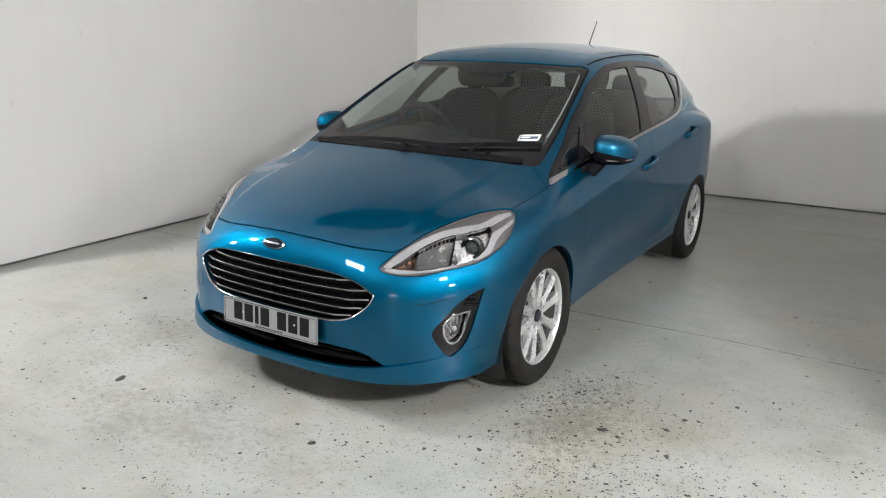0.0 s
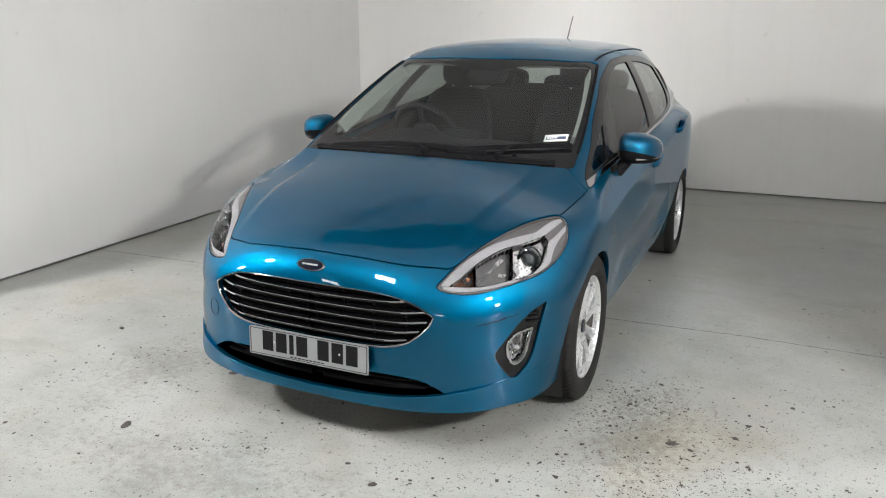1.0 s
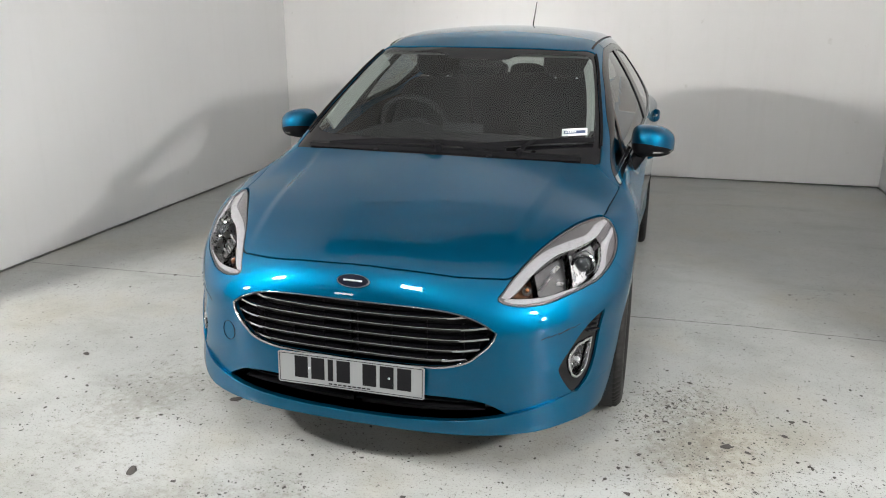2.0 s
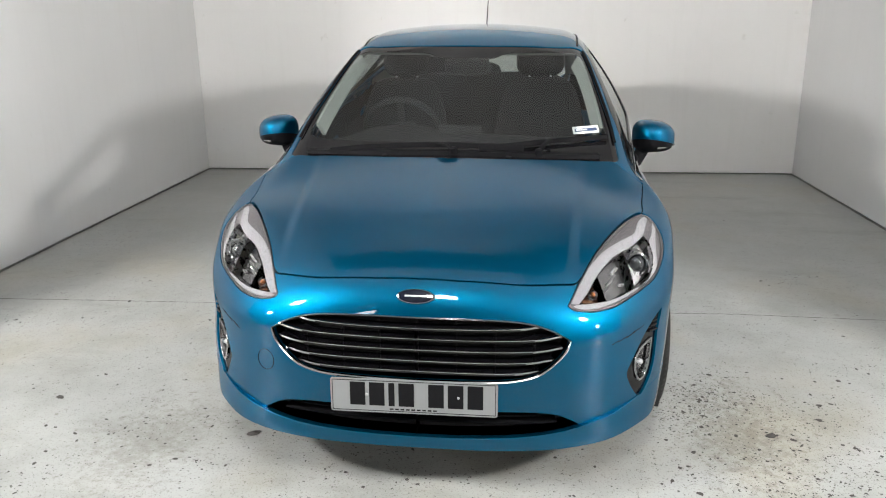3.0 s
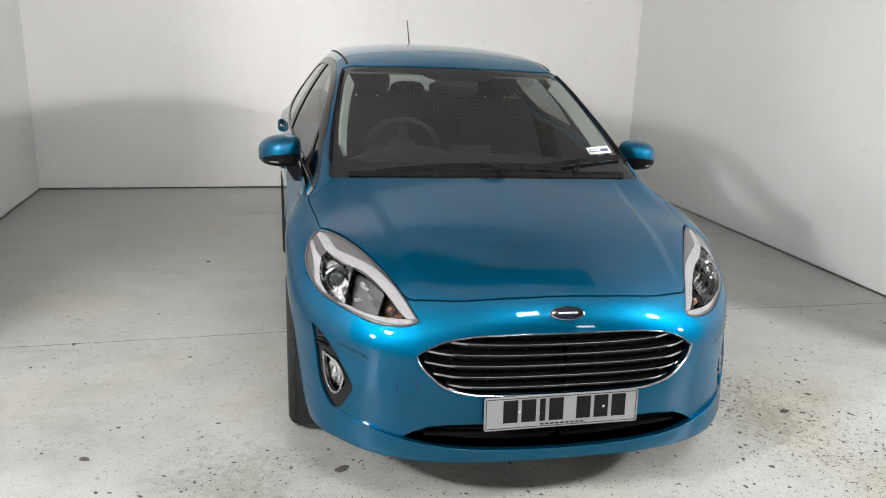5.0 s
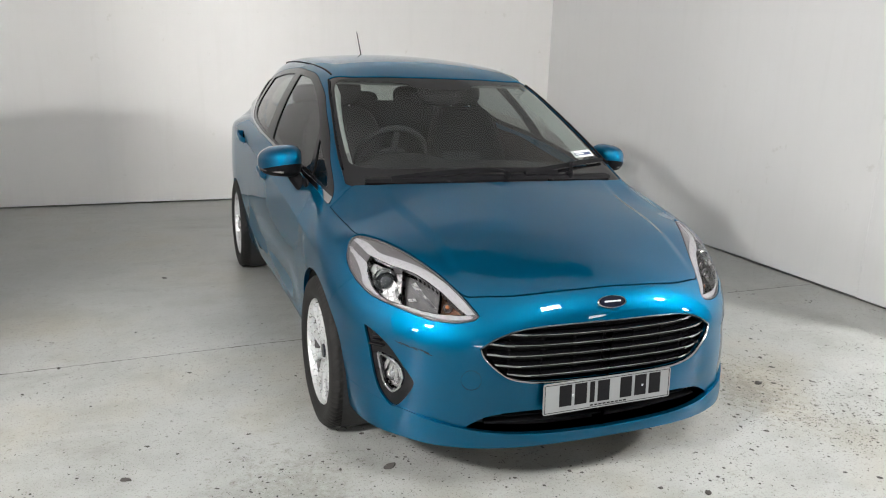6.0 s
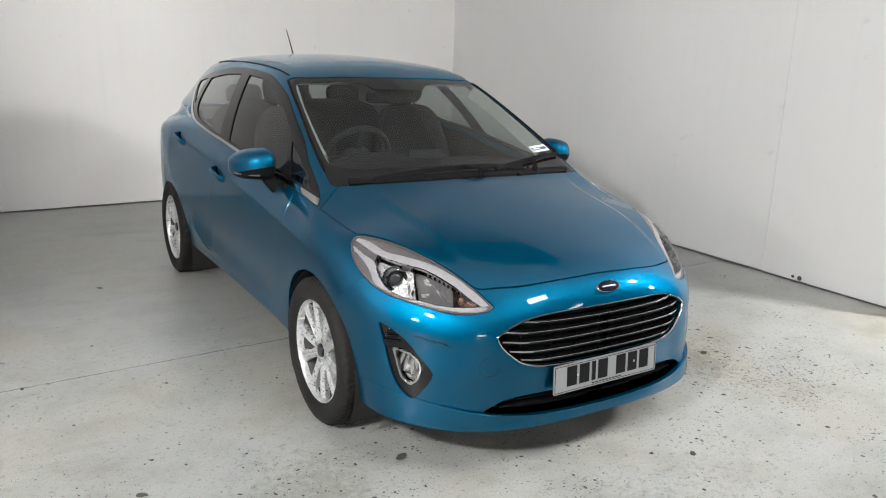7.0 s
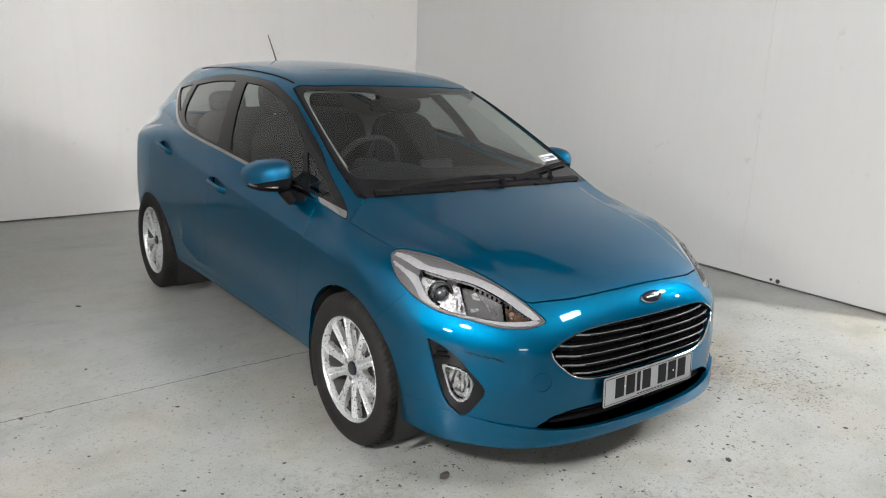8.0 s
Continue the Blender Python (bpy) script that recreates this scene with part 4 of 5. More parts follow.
    for u, v, tall, tip in ((.165, .425, .050, 12), (.183, .415, .066, 4), (.205, .425, .066, -8), (.224, .440, .050, -18)):
        q, m = at_uv(fog, u, v)
        part("facet", box(.003, .013, tall, bevel=.001), REFLECTOR, fog_unit, "silver facet", aim(q - m * .024, m) @ pose(0, 0, 0, tip, 6, 22))
    part("bulb_cap", blob(14, 10, lambda d: Vector((d.x * .012, d.y * .009, d.z * .009))), SATIN, fog_unit, "", aim(p - n * .018, n))
    for k in range(4):
        u, v = .274 - .004 * k, .500 + k * .016
        a, na = at_uv(fog, u - .045 + .013 * k, v + .004)
        b, nb = at_uv(fog, u + .012, v)
        part("fin", sweep([a - na * .005, (a + b) / 2 - (na + nb) * .001, b - nb * .005], ring_section(.0042, 8, 1.3), up=tuple(na)), PIANO_BLACK, fog_unit, "glossy black fin")

# grille: chrome surround, five bright-edged slats before a black mesh
grille = pan("grille", grille_sheet, .055, UNDERSIDE, car, "black grille with chrome surround and slats")
ring = [p - n * .001 for p, n in (on_nose(x, z) for x, z in grille_line[::1])]
part("surround", sweep(ring, [(-.0045, -.006), (-.0035, .003), (0, .005), (.003, .003), (.004, -.006)], True, (0, -1, .05)), CHROME, grille, "chrome surround")
for k, z in enumerate((.598, .564, .528, .492, .458)):
    half = [x for x, zz in grille_line if abs(zz - z) < .012 and x > 0]
    reach = max(half) - .020 if half else .4
    path, back = [], []
    for x in np.linspace(-reach, reach, 41):
        zz = z + .005 * soft_step(abs(x), reach - .12, reach)
        p, n = on_nose(x, zz)
        path.append((x, p.y + .004 + .010 * soft_step(abs(x), reach - .06, reach), zz))
    slat = part("slat", sweep(path, [(-.002, -.009), (-.002, .002), (-.034, .004), (-.034, -.010)]), PIANO_BLACK, grille, "black slat with a chrome edge")
    part("chrome_edge", sweep(path, [(.003, -.0012), (.003, .0014), (0, .0026), (-.003, .0022), (-.003, -.0016)]), CHROME, slat)
    for end in (path[:5], path[-5:]):
        part("slat_end", sweep([(x, y - .001, z0 - .002) for x, y, z0 in end], [(.003, -.003), (.003, .003), (-.004, .0045), (-.004, -.0045)]), CHROME, slat, "broad chrome slat end")
for x in np.linspace(-.36, .36, 7):
    zt = .61 - .04 * (abs(x) / .36) ** 2
    zb = .45 + .01 * (abs(x) / .36) ** 2
    p, n = on_nose(float(x), .53)
    part("upright", box(.008, .012, zt - zb, (x, p.y + .044, (zt + zb) / 2), .002), UNDERSIDE, grille)

intake = pan("lower_intake", intake_sheet, .075, UNDERSIDE, car, "black lower air intake")
for z, w in ((.303, .38), (.277, .44)):
    path = [(x, on_nose(x, z)[0].y + .022, z) for x in np.linspace(-w, w, 31)]
    part("slat", sweep(path, [(.0, -.003), (.002, .003), (-.03, .006), (-.03, -.005)]), BLACK_PLASTIC, intake)

# badge, plate, tow-eye cover, washer jets
p, n = on_nose(0.0, .692)
badge = part("badge", lathe([(-.004, .0455), (.003, .0455), (.006, .043), (.0055, .040), (.004, .040)], 64), CHROME, car, "oval badge with a chrome rim", LEAN @ aim(p, n) @ Matrix.Diagonal((1, 1.30, .52, 1)))
part("enamel", lathe([(.0, .041), (.0045, .040), (.0062, .028), (.0068, .001)], 48), BADGE_BLUE, badge, "dark blue enamel")
bm = box(.003, .050, .012, (.0075, 0, 0), .0012)
part("emblem", bm, SATIN, badge, "plain silver emblem")

plate_at = pose(0, -.820, .378, -3, 0, 0)
plate = part("number_plate", plate_from_outline(rounded_rect(.520, .111, .008), .003), PLATE_WHITE, car, "white front number plate with dark characters", plate_at)
part("holder", box(.50, .014, .09, (0, .010, 0), .004), BLACK_PLASTIC, plate, "black plate holder")
for w, h, x, z in ((.508, .0018, 0, .0495), (.508, .0018, 0, -.0495), (.0018, .099, .2535, 0), (.0018, .099, -.2535, 0)):
    part("border_line", box(w, .0012, h, (x, -.0006, z), 0), INK, plate)
x = -.198
for k in range(7):
    w = .019 if k == 2 else .048
    part("character_bar", box(w, .0012, .076, (x + w / 2, -.0006, .006), .0), INK, plate, "dark plain character bar")
    x += w + .0125 + (.032 if k == 3 else 0)
for k in range(9):
    part("small_print_bar", box(.012, .001, .0045, (-.068 + k * .017, -.0006, -.0425), 0), INK, plate)
for sx in (-.145, .14):
    part("screw_cap", lathe([(.0, .0045), (.002, .004), (.003, .001)], 12), SATIN, plate, "", aim(Vector((sx, 0, .004)), (0, -1, 0)))
for sign in (1, -1):
    marks = random.Random(5 + sign)
    for k in range(7):
        x = .702 - .014 * k + marks.uniform(-.004, .004)
        z = .536 - .003 * k + marks.uniform(-.003, .003)
        reach = marks.uniform(.006, .014)
        path = [q + m * .0003 for q, m in (on_nose(sign * (x + reach * s), z + .004 * s) for s in (-1, -.4, .3, 1))]
        part("scuff", sweep(path, ring_section(marks.uniform(.0008, .0018), 6, .5), up=(0, -1, 0)), INK, car, "thin dark scuff in the bumper paint", LEAN)
p, n = on_nose(-.498, .442)
part("tow_eye_cover", lathe([(-.003, .0345), (.0007, .0345), (.0007, .0335), (-.003, .0335)], 40), INK, car, "round tow-eye cover seam in the bumper", LEAN @ aim(p, n))


# ---- mirrors, handles, wipers, aerial, roof strips ----
def mirror_form(sign):
    def shape(d):
        k = (abs(d.x) ** 3.4 + abs(d.y) ** 2.6 + abs(d.z) ** 3.2) ** (-1 / 3.1)
        x, y, z = d.x * k, d.y * k, d.z * k
        out = x * sign
        z *= .064 * (1 - .16 * max(out, 0) ** 2 - .10 * out)
        y = y * (.085 if y < 0 else .030)
        return Vector((x * .101, (y + .030 * out * out + .022 * out) * 1.08, (z + .008 * (1 - out * out) - .006 * out) * 1.06))
    return blob(40, 24, shape)


for sign in (1, -1):
    here = LEAN @ pose(sign * .886, .655, .984, 0, 0, sign * 6) @ Matrix.Diagonal((.98, 1.26, 1.04, 1))
    cap = mirror_form(sign)
    bmesh.ops.bisect_plane(cap, geom=cap.verts[:] + cap.edges[:] + cap.faces[:], plane_co=(0, 0, -.022), plane_no=(sign * -.12, -.25, -1), clear_outer=True)
    mirror = part("door_mirror", smooth_bm(cap, 60), PAINT, car, "teal door mirror with a black base", here)
    low = mirror_form(sign)
    bmesh.ops.bisect_plane(low, geom=low.verts[:] + low.edges[:] + low.faces[:], plane_co=(0, 0, -.022), plane_no=(sign * .12, .25, 1), clear_outer=True)
    bmesh.ops.scale(low, vec=(.985, .97, 1), verts=low.verts)
    part("base", smooth_bm(low, 60), BLACK_PLASTIC, mirror, "textured black mirror base")
    path = [Vector((sign * -.055, -.02, -.040)), Vector((sign * -.068, -.028, -.062)), Vector((sign * -.090, -.045, -.092)), Vector((sign * -.118, -.060, -.108))]
    part("arm", sweep(path, [(u * 1.0, v) for u, v in ring_section(.030, 12, .62)], up=(0, 1, 0), scale=lambda s: 1.05 - .15 * s), BLACK_PLASTIC, mirror, "black mirror arm")
    glass_plate = plate_from_outline(rounded_rect(.150, .096, .03), .004, pose(0, .034, .004))
    part("mirror_glass", glass_plate, CHROME, mirror, "mirror glass")
    rep = [Vector((sign * x, -.081 + .075 * ((x + .02) / .11) ** 2 if x > -.02 else -.081, -.030 + .05 * max(x, 0) * .4)) for x in np.linspace(-.01, .088, 9)]
    part("indicator_lens", sweep(rep, [(u, v) for u, v in ring_section(.0055, 8, 1.2)]), LENS_GREY, mirror, "clear grey indicator lens")
    foot, n = on_flank(.535, .905, sign)
    part("sail_base", super_blob((.026, .11, .045), 3, 20, 14), BLACK_PLASTIC, mirror, "", here.inverted() @ LEAN @ Matrix.Translation(foot - n * .006))

    for which, cy, cz in (("front", 1.335, .838), ("rear", 2.14, .940)):
        door = doors[which, sign]
        pan("handle_cup", side_of(cups[which], sign), .022, PAINT, door, "painted handle recess", None)
        path = []
        for s in np.linspace(-1, 1, 15):
            p, n = on_flank(cy + .105 * s, cz + .014 * s, sign)
            path.append(p + n * (.024 * (1 - s ** 6) - .002))
        part("handle", sweep(path, [(u, v * 1.9) for u, v in ring_section(.0085, 12)]), PAINT, door, "teal pull handle")

# wipers rest on the cowl
cowl_path = [on_top(x, .150 + .22 * x * x)[0] + Vector((0, .0, -.006)) for x in np.linspace(-.60, .60, 31)]
part("cowl", sweep([tuple(p) for p in cowl_path], [(-.035, -.010), (-.035, .004), (.0, .010), (.03, .006), (.035, -.010)]), BLACK_PLASTIC, car, "black plastic scuttle below the windscreen", LEAN)


def wiper(pivot, start, end, lift=.018):
    a, b = on_top(*start)[0], on_top(*end)[0]
    base = on_top(*pivot)[0] + Vector((0, 0, .012))
    pts = []
    for s in np.linspace(0, 1, 21):
        x, y = start[0] + (end[0] - start[0]) * s, start[1] + (end[1] - start[1]) * s
        pts.append(on_top(x, y)[0] + Vector((0, -.004, .010)))
    w = part("wiper", sweep(pts, [(-.006, -.008), (-.005, .004), (0, .012), (.005, .004), (.006, -.008)]), BLACK_PLASTIC, car, "black windscreen wiper resting at the base of the glass", LEAN)
    mid = pts[11]
    arm = [base, base + (mid - base) * .25 + Vector((0, -.01, .016)), base + (mid - base) * .7 + Vector((0, -.012, .016)), mid + Vector((0, -.004, .012))]
    part("arm", sweep(arm, [(-.009, -.004), (-.007, .005), (.007, .005), (.009, -.004)], scale=lambda s: 1.3 - .5 * s), BLACK_PLASTIC, w, "black wiper arm")
    part("pivot_cap", lathe([(-.01, .016), (.012, .015), (.016, .011), (.017, .001)], 20), BLACK_PLASTIC, w, "", aim(base, (0, -.2, 1)))
    return w


wiper((.02, .12), (-.50, .178), (.30, .170))
wiper((.36, .155), (.12, .150), (.645, .335))
for x in (-.259, .24):
    p, n = on_top(x, .118)
    part("washer_jet", super_blob((.022, .03, .010), 3, 14, 10), BLACK_PLASTIC, car, "", LEAN @ Matrix.Translation(p))

foot = on_top(0.0, 2.46)[0]
aerial = part("aerial", super_blob((.035, .075, .028), 2.6, 20, 12), BLACK_PLASTIC, car, "black roof aerial leaning back", LEAN @ Matrix.Translation(foot + Vector((0, .0, .006))))
part("mast", sweep([Vector((0, .005, .005)), Vector((0, .07, .09)), Vector((0, .137, .176))], ring_section(.0042, 10), up=(1, 0, 0), scale=lambda s: 1 - .35 * s), BLACK_PLASTIC, aerial, "thin black mast")
for sign in (1, -1):
    path = [on_top(sign * (.555 - .02 * ((y - 1.7) / .7) ** 2), y)[0] + Vector((0, 0, .001)) for y in np.linspace(1.10, 2.40, 28)]
    part("roof_strip", sweep([tuple(p) for p in path], [(-.006, -.002), (-.005, .0022), (.005, .0022), (.006, -.002)]), BLACK_PLASTIC, car, "thin black roof strip", LEAN)
    edge = [on_top(sign * x, y)[0] + Vector((sign * .004, 0, .002)) for x, y in ((.672, .33), (.664, .42), (.650, .53), (.632, .645), (.613, .76), (.595, .88), (.577, .98), (.562, 1.05))]
    part("pillar_seal", sweep([tuple(p) for p in edge], [(-.006, -.003), (-.004, .004), (.004, .004), (.006, -.003)]), BLACK_PLASTIC, car, "black windscreen seal", LEAN)
# inspection sticker inside the glass
c, n = on_top(.556, .378)
s = part("windscreen_sticker", plate_from_outline(rounded_rect(.108, .052, .004), .0012), STICKER_WHITE, screen, "white windscreen sticker with a dark band", Matrix.Translation(c + n * .001) @ pose(0, 0, 0, -62, -5, 4))
part("printed_band", box(.092, .0012, .020, (0, -.0010, -.002), 0), STICKER_BLUE, s)
for k in range(5):
    part("print_bar", box(.007, .001, .009, (-.036 + .0095 * k, -.0020, -.002), 0), STICKER_WHITE, s)


# ---- inside the car ----
trim_sheet = cut(sheet, .93 - sheet[0][:, 2])[0]
s = sunk(trim_sheet, .030)
part("headlining", to_mesh("headlining", s[0], s[2][:, ::-1], -s[1]), TRIM, car, "pale grey headlining and pillar trim", LEAN)
for key, src in (("front", front_door_sheet), ("rear", rear_door_sheet)):
    for sign in (1, -1):
        one = sunk(side_of(src, sign), .07)
        part("door_lining", to_mesh("door_lining", one[0], one[2][:, ::-1], -one[1]), DASH, doors[key, sign], "dark grey door lining", None)


def dash_bm():
    """The dashboard's top and face as one run across the car, with a hood over the dials."""
    bm = bmesh.new()
    rows = []
    for x in np.linspace(-.70, .70, 57):
        hood = .035 * math.exp(-((x + .30) / .19) ** 4)
        roundness = .05 * (abs(x) / .7) ** 3
        prof = [(.14 + .2 * x * x, .935), (.30, .965 - roundness * .3), (.48, .985 - roundness + hood * .4), (.60, .992 - roundness + hood), (.66, .985 - roundness + hood * 1.1), (.685, .955 - roundness + hood * .9), (.67, .90), (.66, .80), (.69, .72), (.70, .55), (.60, .40)]
        rows.append([bm.verts.new((x, y, z)) for y, z in prof])
    for p, q in zip(rows, rows[1:]):
        for k in range(len(p) - 1):
            bm.faces.new((p[k], q[k], q[k + 1], p[k + 1]))
    bmesh.ops.recalc_face_normals(bm, faces=bm.faces)
    return smooth_bm(bm, 60)


dash = part("dashboard", dash_bm(), DASH, car, "dark grey soft dashboard", LEAN)
screen_box = part("display", box(.195, .022, .095, (0, .60, .985), .008, 3, Matrix.Rotation(radians(-14), 4, "X")), DASH, dash, "free-standing touch screen, off")
part("display_rim", box(.200, .006, .100, (0, .593, .987), .003, 2, Matrix.Rotation(radians(-14), 4, "X")), DASH, dash)
for x in (-.62, .62, -.12, .12):
    part("air_vent", box(.10, .02, .05, (x, .672, .90), .006), BLACK_GLOSS, dash)

hub = LEAN @ pose(-.30, .80, .975, -62, 0, 0)
ring_pts = [(.182 * math.cos(a), .182 * math.sin(a), 0) for a in np.linspace(0, 2 * np.pi, 48, endpoint=False)]
steering = part("steering_wheel", sweep(ring_pts, ring_section(.0145, 10, 1.15), True), DASH, car, "dark three-spoke steering wheel", hub)
part("boss", super_blob((.15, .13, .05), 3, 24, 14), DASH, steering, "airbag boss")
for a in (0, 180, 270):
    d = Vector((math.cos(radians(a)), math.sin(radians(a)), 0))
    part("spoke", sweep([d * .06, d * .12, d * .178], [(-.016, -.006), (-.016, .006), (.016, .006), (.016, -.006)]), DASH, steering, "dark spoke")
part("column", lathe([(-.30, .035), (-.04, .04), (-.02, .05)], 20), DASH, steering, "", pose(0, 0, 0, 0, -90, 0))


def seat(x, y, rear=False):
    """Cushion, bolstered back and head restraint."""
    lean = radians(-20)
    turn = Matrix.Rotation(lean, 4, "X")
    st = part("seat", super_blob((.50, .52, .17), 4), CLOTH, car, "charcoal cloth seat with a head restraint", pose(x, y, .55))

    def back_bend(p):
        p.y += -.035 * (abs(p.x) / .25) ** 3
        p.x *= 1 - .22 * max(p.z, 0) / .33
        return p
    back = super_blob((.50, .14, .64), 4.5, 36, 24, back_bend)
    part("backrest", back, CLOTH, st, "bolstered cloth backrest", pose(0, .27, .33, -18))
    part("head_restraint", super_blob((.27, .11, .19), 3.2, 28, 18), CLOTH, st, "padded head restraint", pose(0, .395, .735, -14))
    for sx in (-.06, .06):
        part("restraint_post", sweep([Vector((sx, .35, .60)), Vector((sx, .385, .70))], ring_section(.006, 8), up=(1, 0, 0)), SATIN, st)
    return st


for x in (-.38, .38):
    seat(x, 1.15)
bench = part("rear_bench", super_blob((1.20, .48, .18), 5, 40, 20), CLOTH, car, "charcoal rear bench", pose(0, 2.02, .56))
part("backrest", super_blob((1.22, .15, .60), 5, 40, 24), CLOTH, bench, "", pose(0, .25, .32, -20))
for x in (-.36, 0, .36):
    part("head_restraint", super_blob((.24, .09, .14), 3.2), CLOTH, bench, "", pose(x, .385, .64 if x else .60, -14))
part("floor_pan", box(1.5, 2.7, .03, (0, 1.5, .34), .01), UNDERSIDE, car)
part("bulkhead", box(1.45, .03, .70, (0, .34, .58), .01), UNDERSIDE, car)
part("parcel_shelf", box(1.05, .40, .03, (0, 2.62, .98), .01), DASH, car, "dark parcel shelf", LEAN)

def loft(rails):
    """Joins rows of four points into a closed four-sided bar."""
    bm = bmesh.new()
    rows = [[bm.verts.new(p) for p in r] for r in rails]
    for p, q in zip(rows, rows[1:]):
        for k in range(4):
            bm.faces.new((p[k], p[(k + 1) % 4], q[(k + 1) % 4], q[k]))
    bm.faces.new(rows[0])
    bm.faces.new(rows[-1][::-1])
    bmesh.ops.recalc_face_normals(bm, faces=bm.faces)
    return bm


# inside mirror with its sensor housing on the glass
pod = part("sensor_housing", super_blob((.22, .15, .085), 3, 30, 18), BLACK_PLASTIC, car, "black sensor housing behind the windscreen", LEAN @ pose(.0, .945, 1.292, 24))
part("mirror_stalk", sweep([Vector((0, .02, -.02)), Vector((0, .06, -.055))], ring_section(.012, 10), up=(1, 0, 0)), BLACK_PLASTIC, pod)
part("rear_view_mirror", super_blob((.245, .030, .068), 5, 30, 16), BLACK_PLASTIC, pod, "black-backed rear-view mirror", pose(0, .085, -.065, -24))
for sign in (1, -1):
    part("sun_visor", box(.38, .16, .018, (sign * .34, 1.13, 1.338), .008, 2), TRIM, car, "pale grey sun visor folded up", LEAN)
    rails = []
    for x, y in ((.606, .42), (.600, .50), (.585, .64), (.565, .78), (.545, .90), (.525, .985)):
        p, n = on_top(sign * x, y)
        inward = Vector((-sign, 0, 0))
        rails.append([p - n * .012 - inward * .028, p - n * .012 - inward * .016, p - n * .070 + inward * .002, p - n * .074 - inward * .012])
    part("pillar_trim", loft(rails), TRIM, car, "pale grey windscreen pillar trim", LEAN)
    lamp_back = sunk(side_of(tail_lamp_sheet, sign), .009)
    part("quarter_lining", to_mesh("quarter_lining", lamp_back[0], lamp_back[2][:, ::-1], -lamp_back[1]), DASH, car, "dark quarter lining", LEAN)


# ---- wheels ----
def tyre_mesh():
    """Carcass with grooved tread and lettering-free sidewalls, axle along x."""
    half, outer, bead = .0975, .3105, .212
    prof = [(-.085, bead), (-.095, .225), (-.104, .25), (-.1035, .275), (-.098, .293), (-.088, .3035)]
    across = np.linspace(-.080, .080, 33)
    for x in across:
        groove = .007 if min(abs(abs(x) - .017), abs(abs(x) - .050)) < .004 else 0
        prof.append((x, outer - .10 * x * x * 6 * .35 - groove))
    prof += [(.088, .3035), (.098, .293), (.1035, .275), (.104, .25), (.1025, .243), (.1022, .240), (.095, .225), (.085, bead)]
    prof = np.array(prof)
    n = 432
    th = np.linspace(0, 2 * np.pi, n, endpoint=False)
    r = np.tile(prof[:, 1], (n, 1))
    x = np.tile(prof[:, 0], (n, 1))
    phase = (np.arange(n)[:, None] + np.where(np.abs(x) > .05, 0, 3) + (x * 120).astype(int)) % 6
    r = r - np.where((phase == 0) & (r > .296), np.where(np.abs(x) > .05, .006, .004), 0)
    v = np.stack([x, r * np.cos(th)[:, None], r * np.sin(th)[:, None]], 2).reshape(-1, 3)
    m = len(prof)
    i, k = np.meshgrid(np.arange(n), np.arange(m - 1), indexing="ij")
    a, b = (i * m + k).ravel(), (i * m + k + 1).ravel()
    c, d = (((i + 1) % n) * m + k + 1).ravel(), (((i + 1) % n) * m + k).ravel()
    return to_mesh("tyre", v, np.stack([a, b, c, d], 1))


def spoke_bm(angle):
    """One ridged spoke from the hub out to the rim, the outer face towards +x."""
    bm = bmesh.new()
    rows = []
    for r, w, face, edge in ((.040, .026, .064, .040), (.062, .022, .068, .040), (.095, .018, .072, .042), (.135, .0185, .075, .045), (.175, .022, .077, .048), (.198, .027, .077, .05), (.208, .034, .074, .05)):
        rows.append([bm.verts.new((x, y, r)) for x, y in ((edge, -w), (face - .006, -w), (face - .001, -w * .72), (face + .002, -w * .25), (face - .0035, 0), (face + .002, w * .25), (face - .001, w * .72), (face - .006, w), (edge, w))])
    for p, q in zip(rows, rows[1:]):
        for k in range(len(p) - 1):
            bm.faces.new((p[k], p[k + 1], q[k + 1], q[k]))
    bmesh.ops.recalc_face_normals(bm, faces=bm.faces)
    bmesh.ops.transform(bm, matrix=Matrix.Rotation(radians(angle), 4, "X"), verts=bm.verts)
    for f in bm.faces:
        if f.normal.x < 0 and abs(f.normal.x) > .3:
            f.normal_flip()
    return smooth_bm(bm, 35)


TYRE = tyre_mesh()


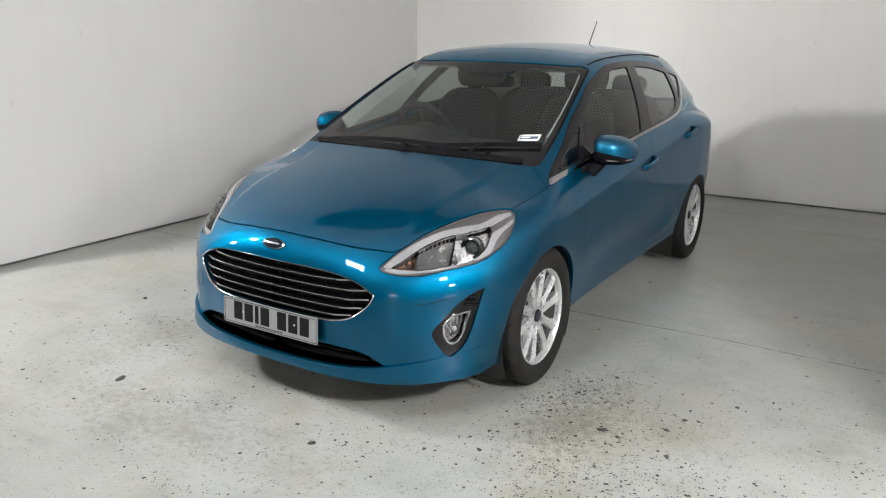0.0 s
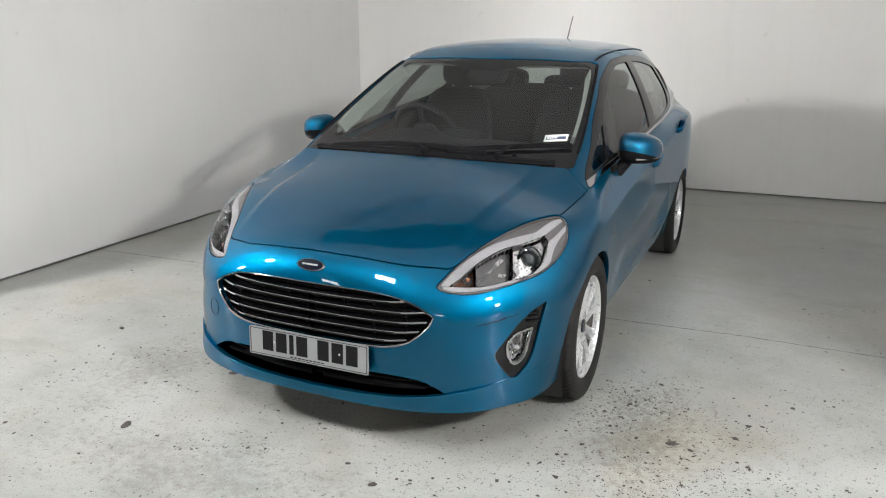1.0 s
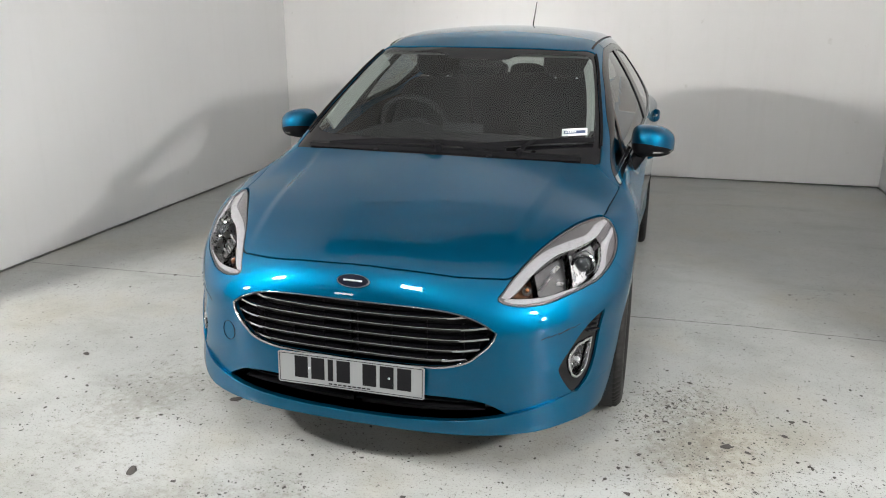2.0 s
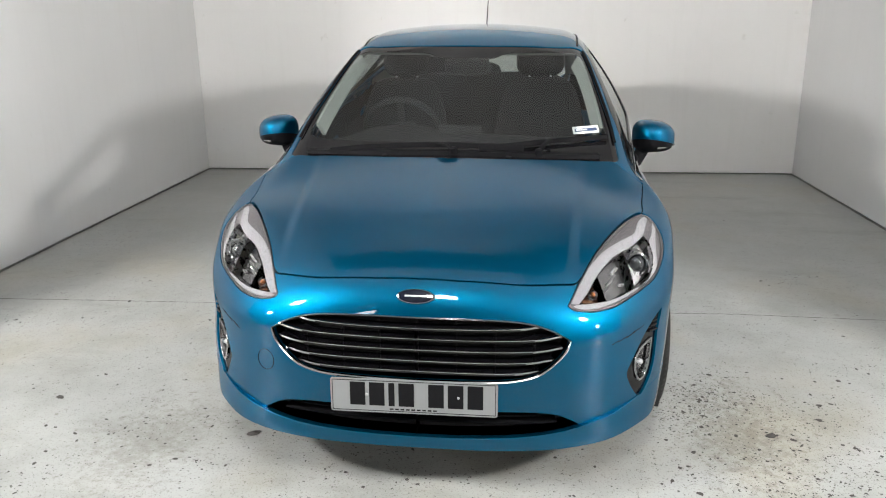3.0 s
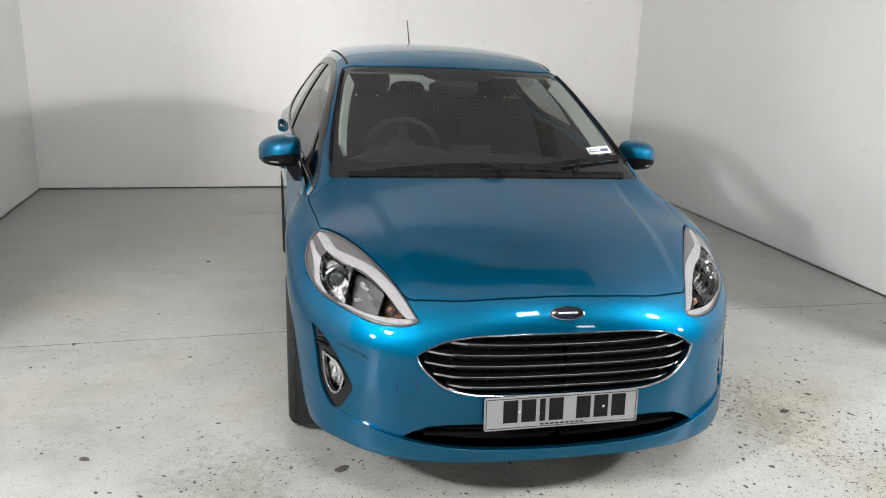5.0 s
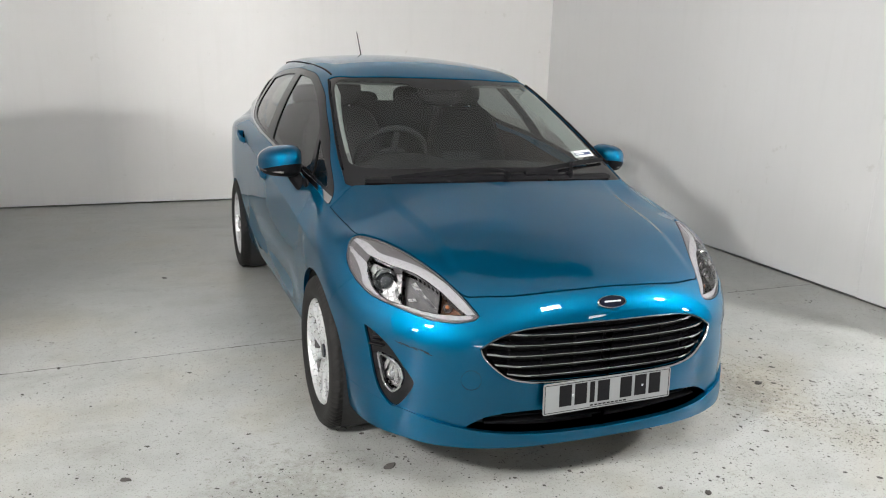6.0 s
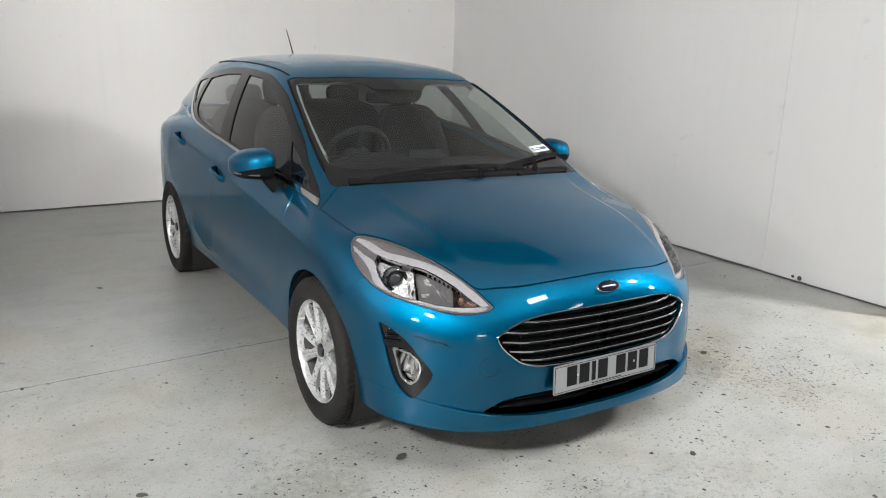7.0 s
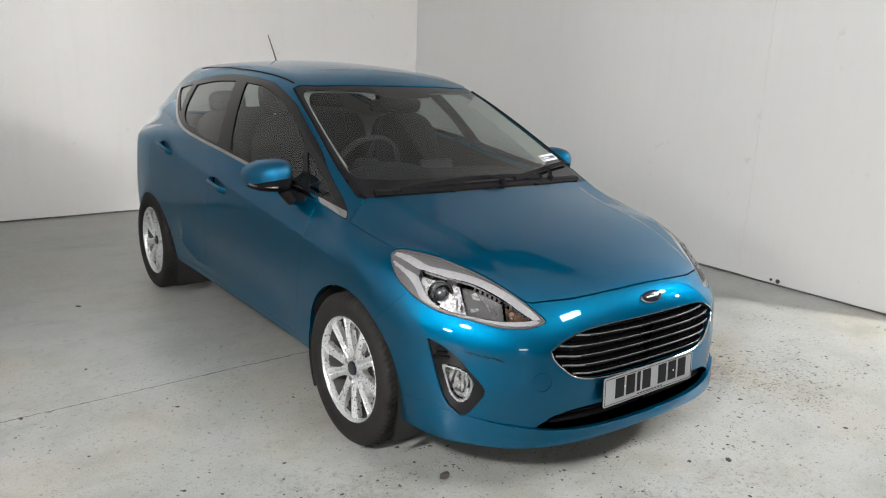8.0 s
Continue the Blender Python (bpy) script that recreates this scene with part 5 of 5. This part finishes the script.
def wheel(x, y, sign, turn):
    w = part("wheel", lathe([(.082, .2145), (.088, .217), (.091, .214), (.088, .209), (.080, .2055), (.062, .203), (.060, .2145)], 96), ALLOY, car, "silver ten-spoke alloy wheel with black tyre", pose(x, y, .3105, turn, 0, 0 if sign > 0 else 180))
    # Shade between the spokes is put into the barrel's dark metal colour.
    part("barrel", lathe([(.061, .203), (.02, .190), (-.05, .186), (-.07, .197), (-.082, .2145), (-.06, .214)], 72), SHADED_STEEL, w, "inner barrel coloured dark for the shade behind the spokes")
    part("tyre", TYRE, RUBBER, w, "black tyre with grooved tread")
    for i in range(5):
        for half in (-1, 1):
            part("spoke", spoke_bm(i * 72 + half * 16.5), ALLOY, w)
    part("hub", lathe([(.03, .062), (.055, .061), (.064, .054), (.068, .046), (.066, .033), (.064, .030), (.0, .03)], 48), ALLOY, w)
    part("centre_cap", lathe([(.05, .029), (.069, .0288), (.0725, .026), (.0735, .020), (.074, .001)], 36), BADGE_BLUE, w, "dark blue centre cap")
    for i in range(4):
        a = radians(45 + 90 * i)
        bm = lathe([(.045, .0125), (.066, .012), (.069, .010), (.0695, .001)], 6)
        bmesh.ops.translate(bm, vec=(0, .050 * math.cos(a), .050 * math.sin(a)), verts=bm.verts)
        part("wheel_nut", bm, STEEL, w)
    part("brake_disc", lathe([(.015, .06), (.022, .062), (.022, .135), (.002, .135), (.002, .06)], 64), STEEL, w, "grey brake disc")
    bm = lathe([(-.03, .085), (.034, .085), (.038, .10), (.038, .145), (.03, .155), (-.03, .155)], 10, 20, 65)
    part("caliper", bm, STEEL, w, "cast brake caliper")
    bm = box(.006, .012, .004, (.079, .03, .196), .001)
    part("valve", bm, BLACK_PLASTIC, w)
    return w


for wx, wy, turn in ((.757, 0.0, 8), (.768, 2.493, 31)):
    wheel(wx, wy, 1, turn)
    wheel(-wx, wy, -1, turn + 20)

# arch liners and underbody
for ay, az, ar in ARCHES:
    for sign in (1, -1):
        bm = lathe([(.0, .02), (.0, ar + .004), (.33, ar + .004)], 40, -30, 240)
        bmesh.ops.transform(bm, matrix=Matrix.Translation((.50 if sign > 0 else -.50, ay, az)) @ (Matrix.Identity(4) if sign > 0 else Matrix.Rotation(math.pi, 4, "Z")), verts=bm.verts)
        part("arch_liner", bm, UNDERSIDE, car, "black wheel-arch liner")
for lo, hi, wide in ((-.60, -.36, .50), (-.36, .38, .50), (.38, 2.10, .79), (2.10, 2.85, .50), (2.85, 3.1, .6)):
    part("underbody_tray", box(wide * 2, hi - lo, .03, (0, (lo + hi) / 2, .255 if lo > -.4 else .235), .008), UNDERSIDE, car, "black underbody tray")
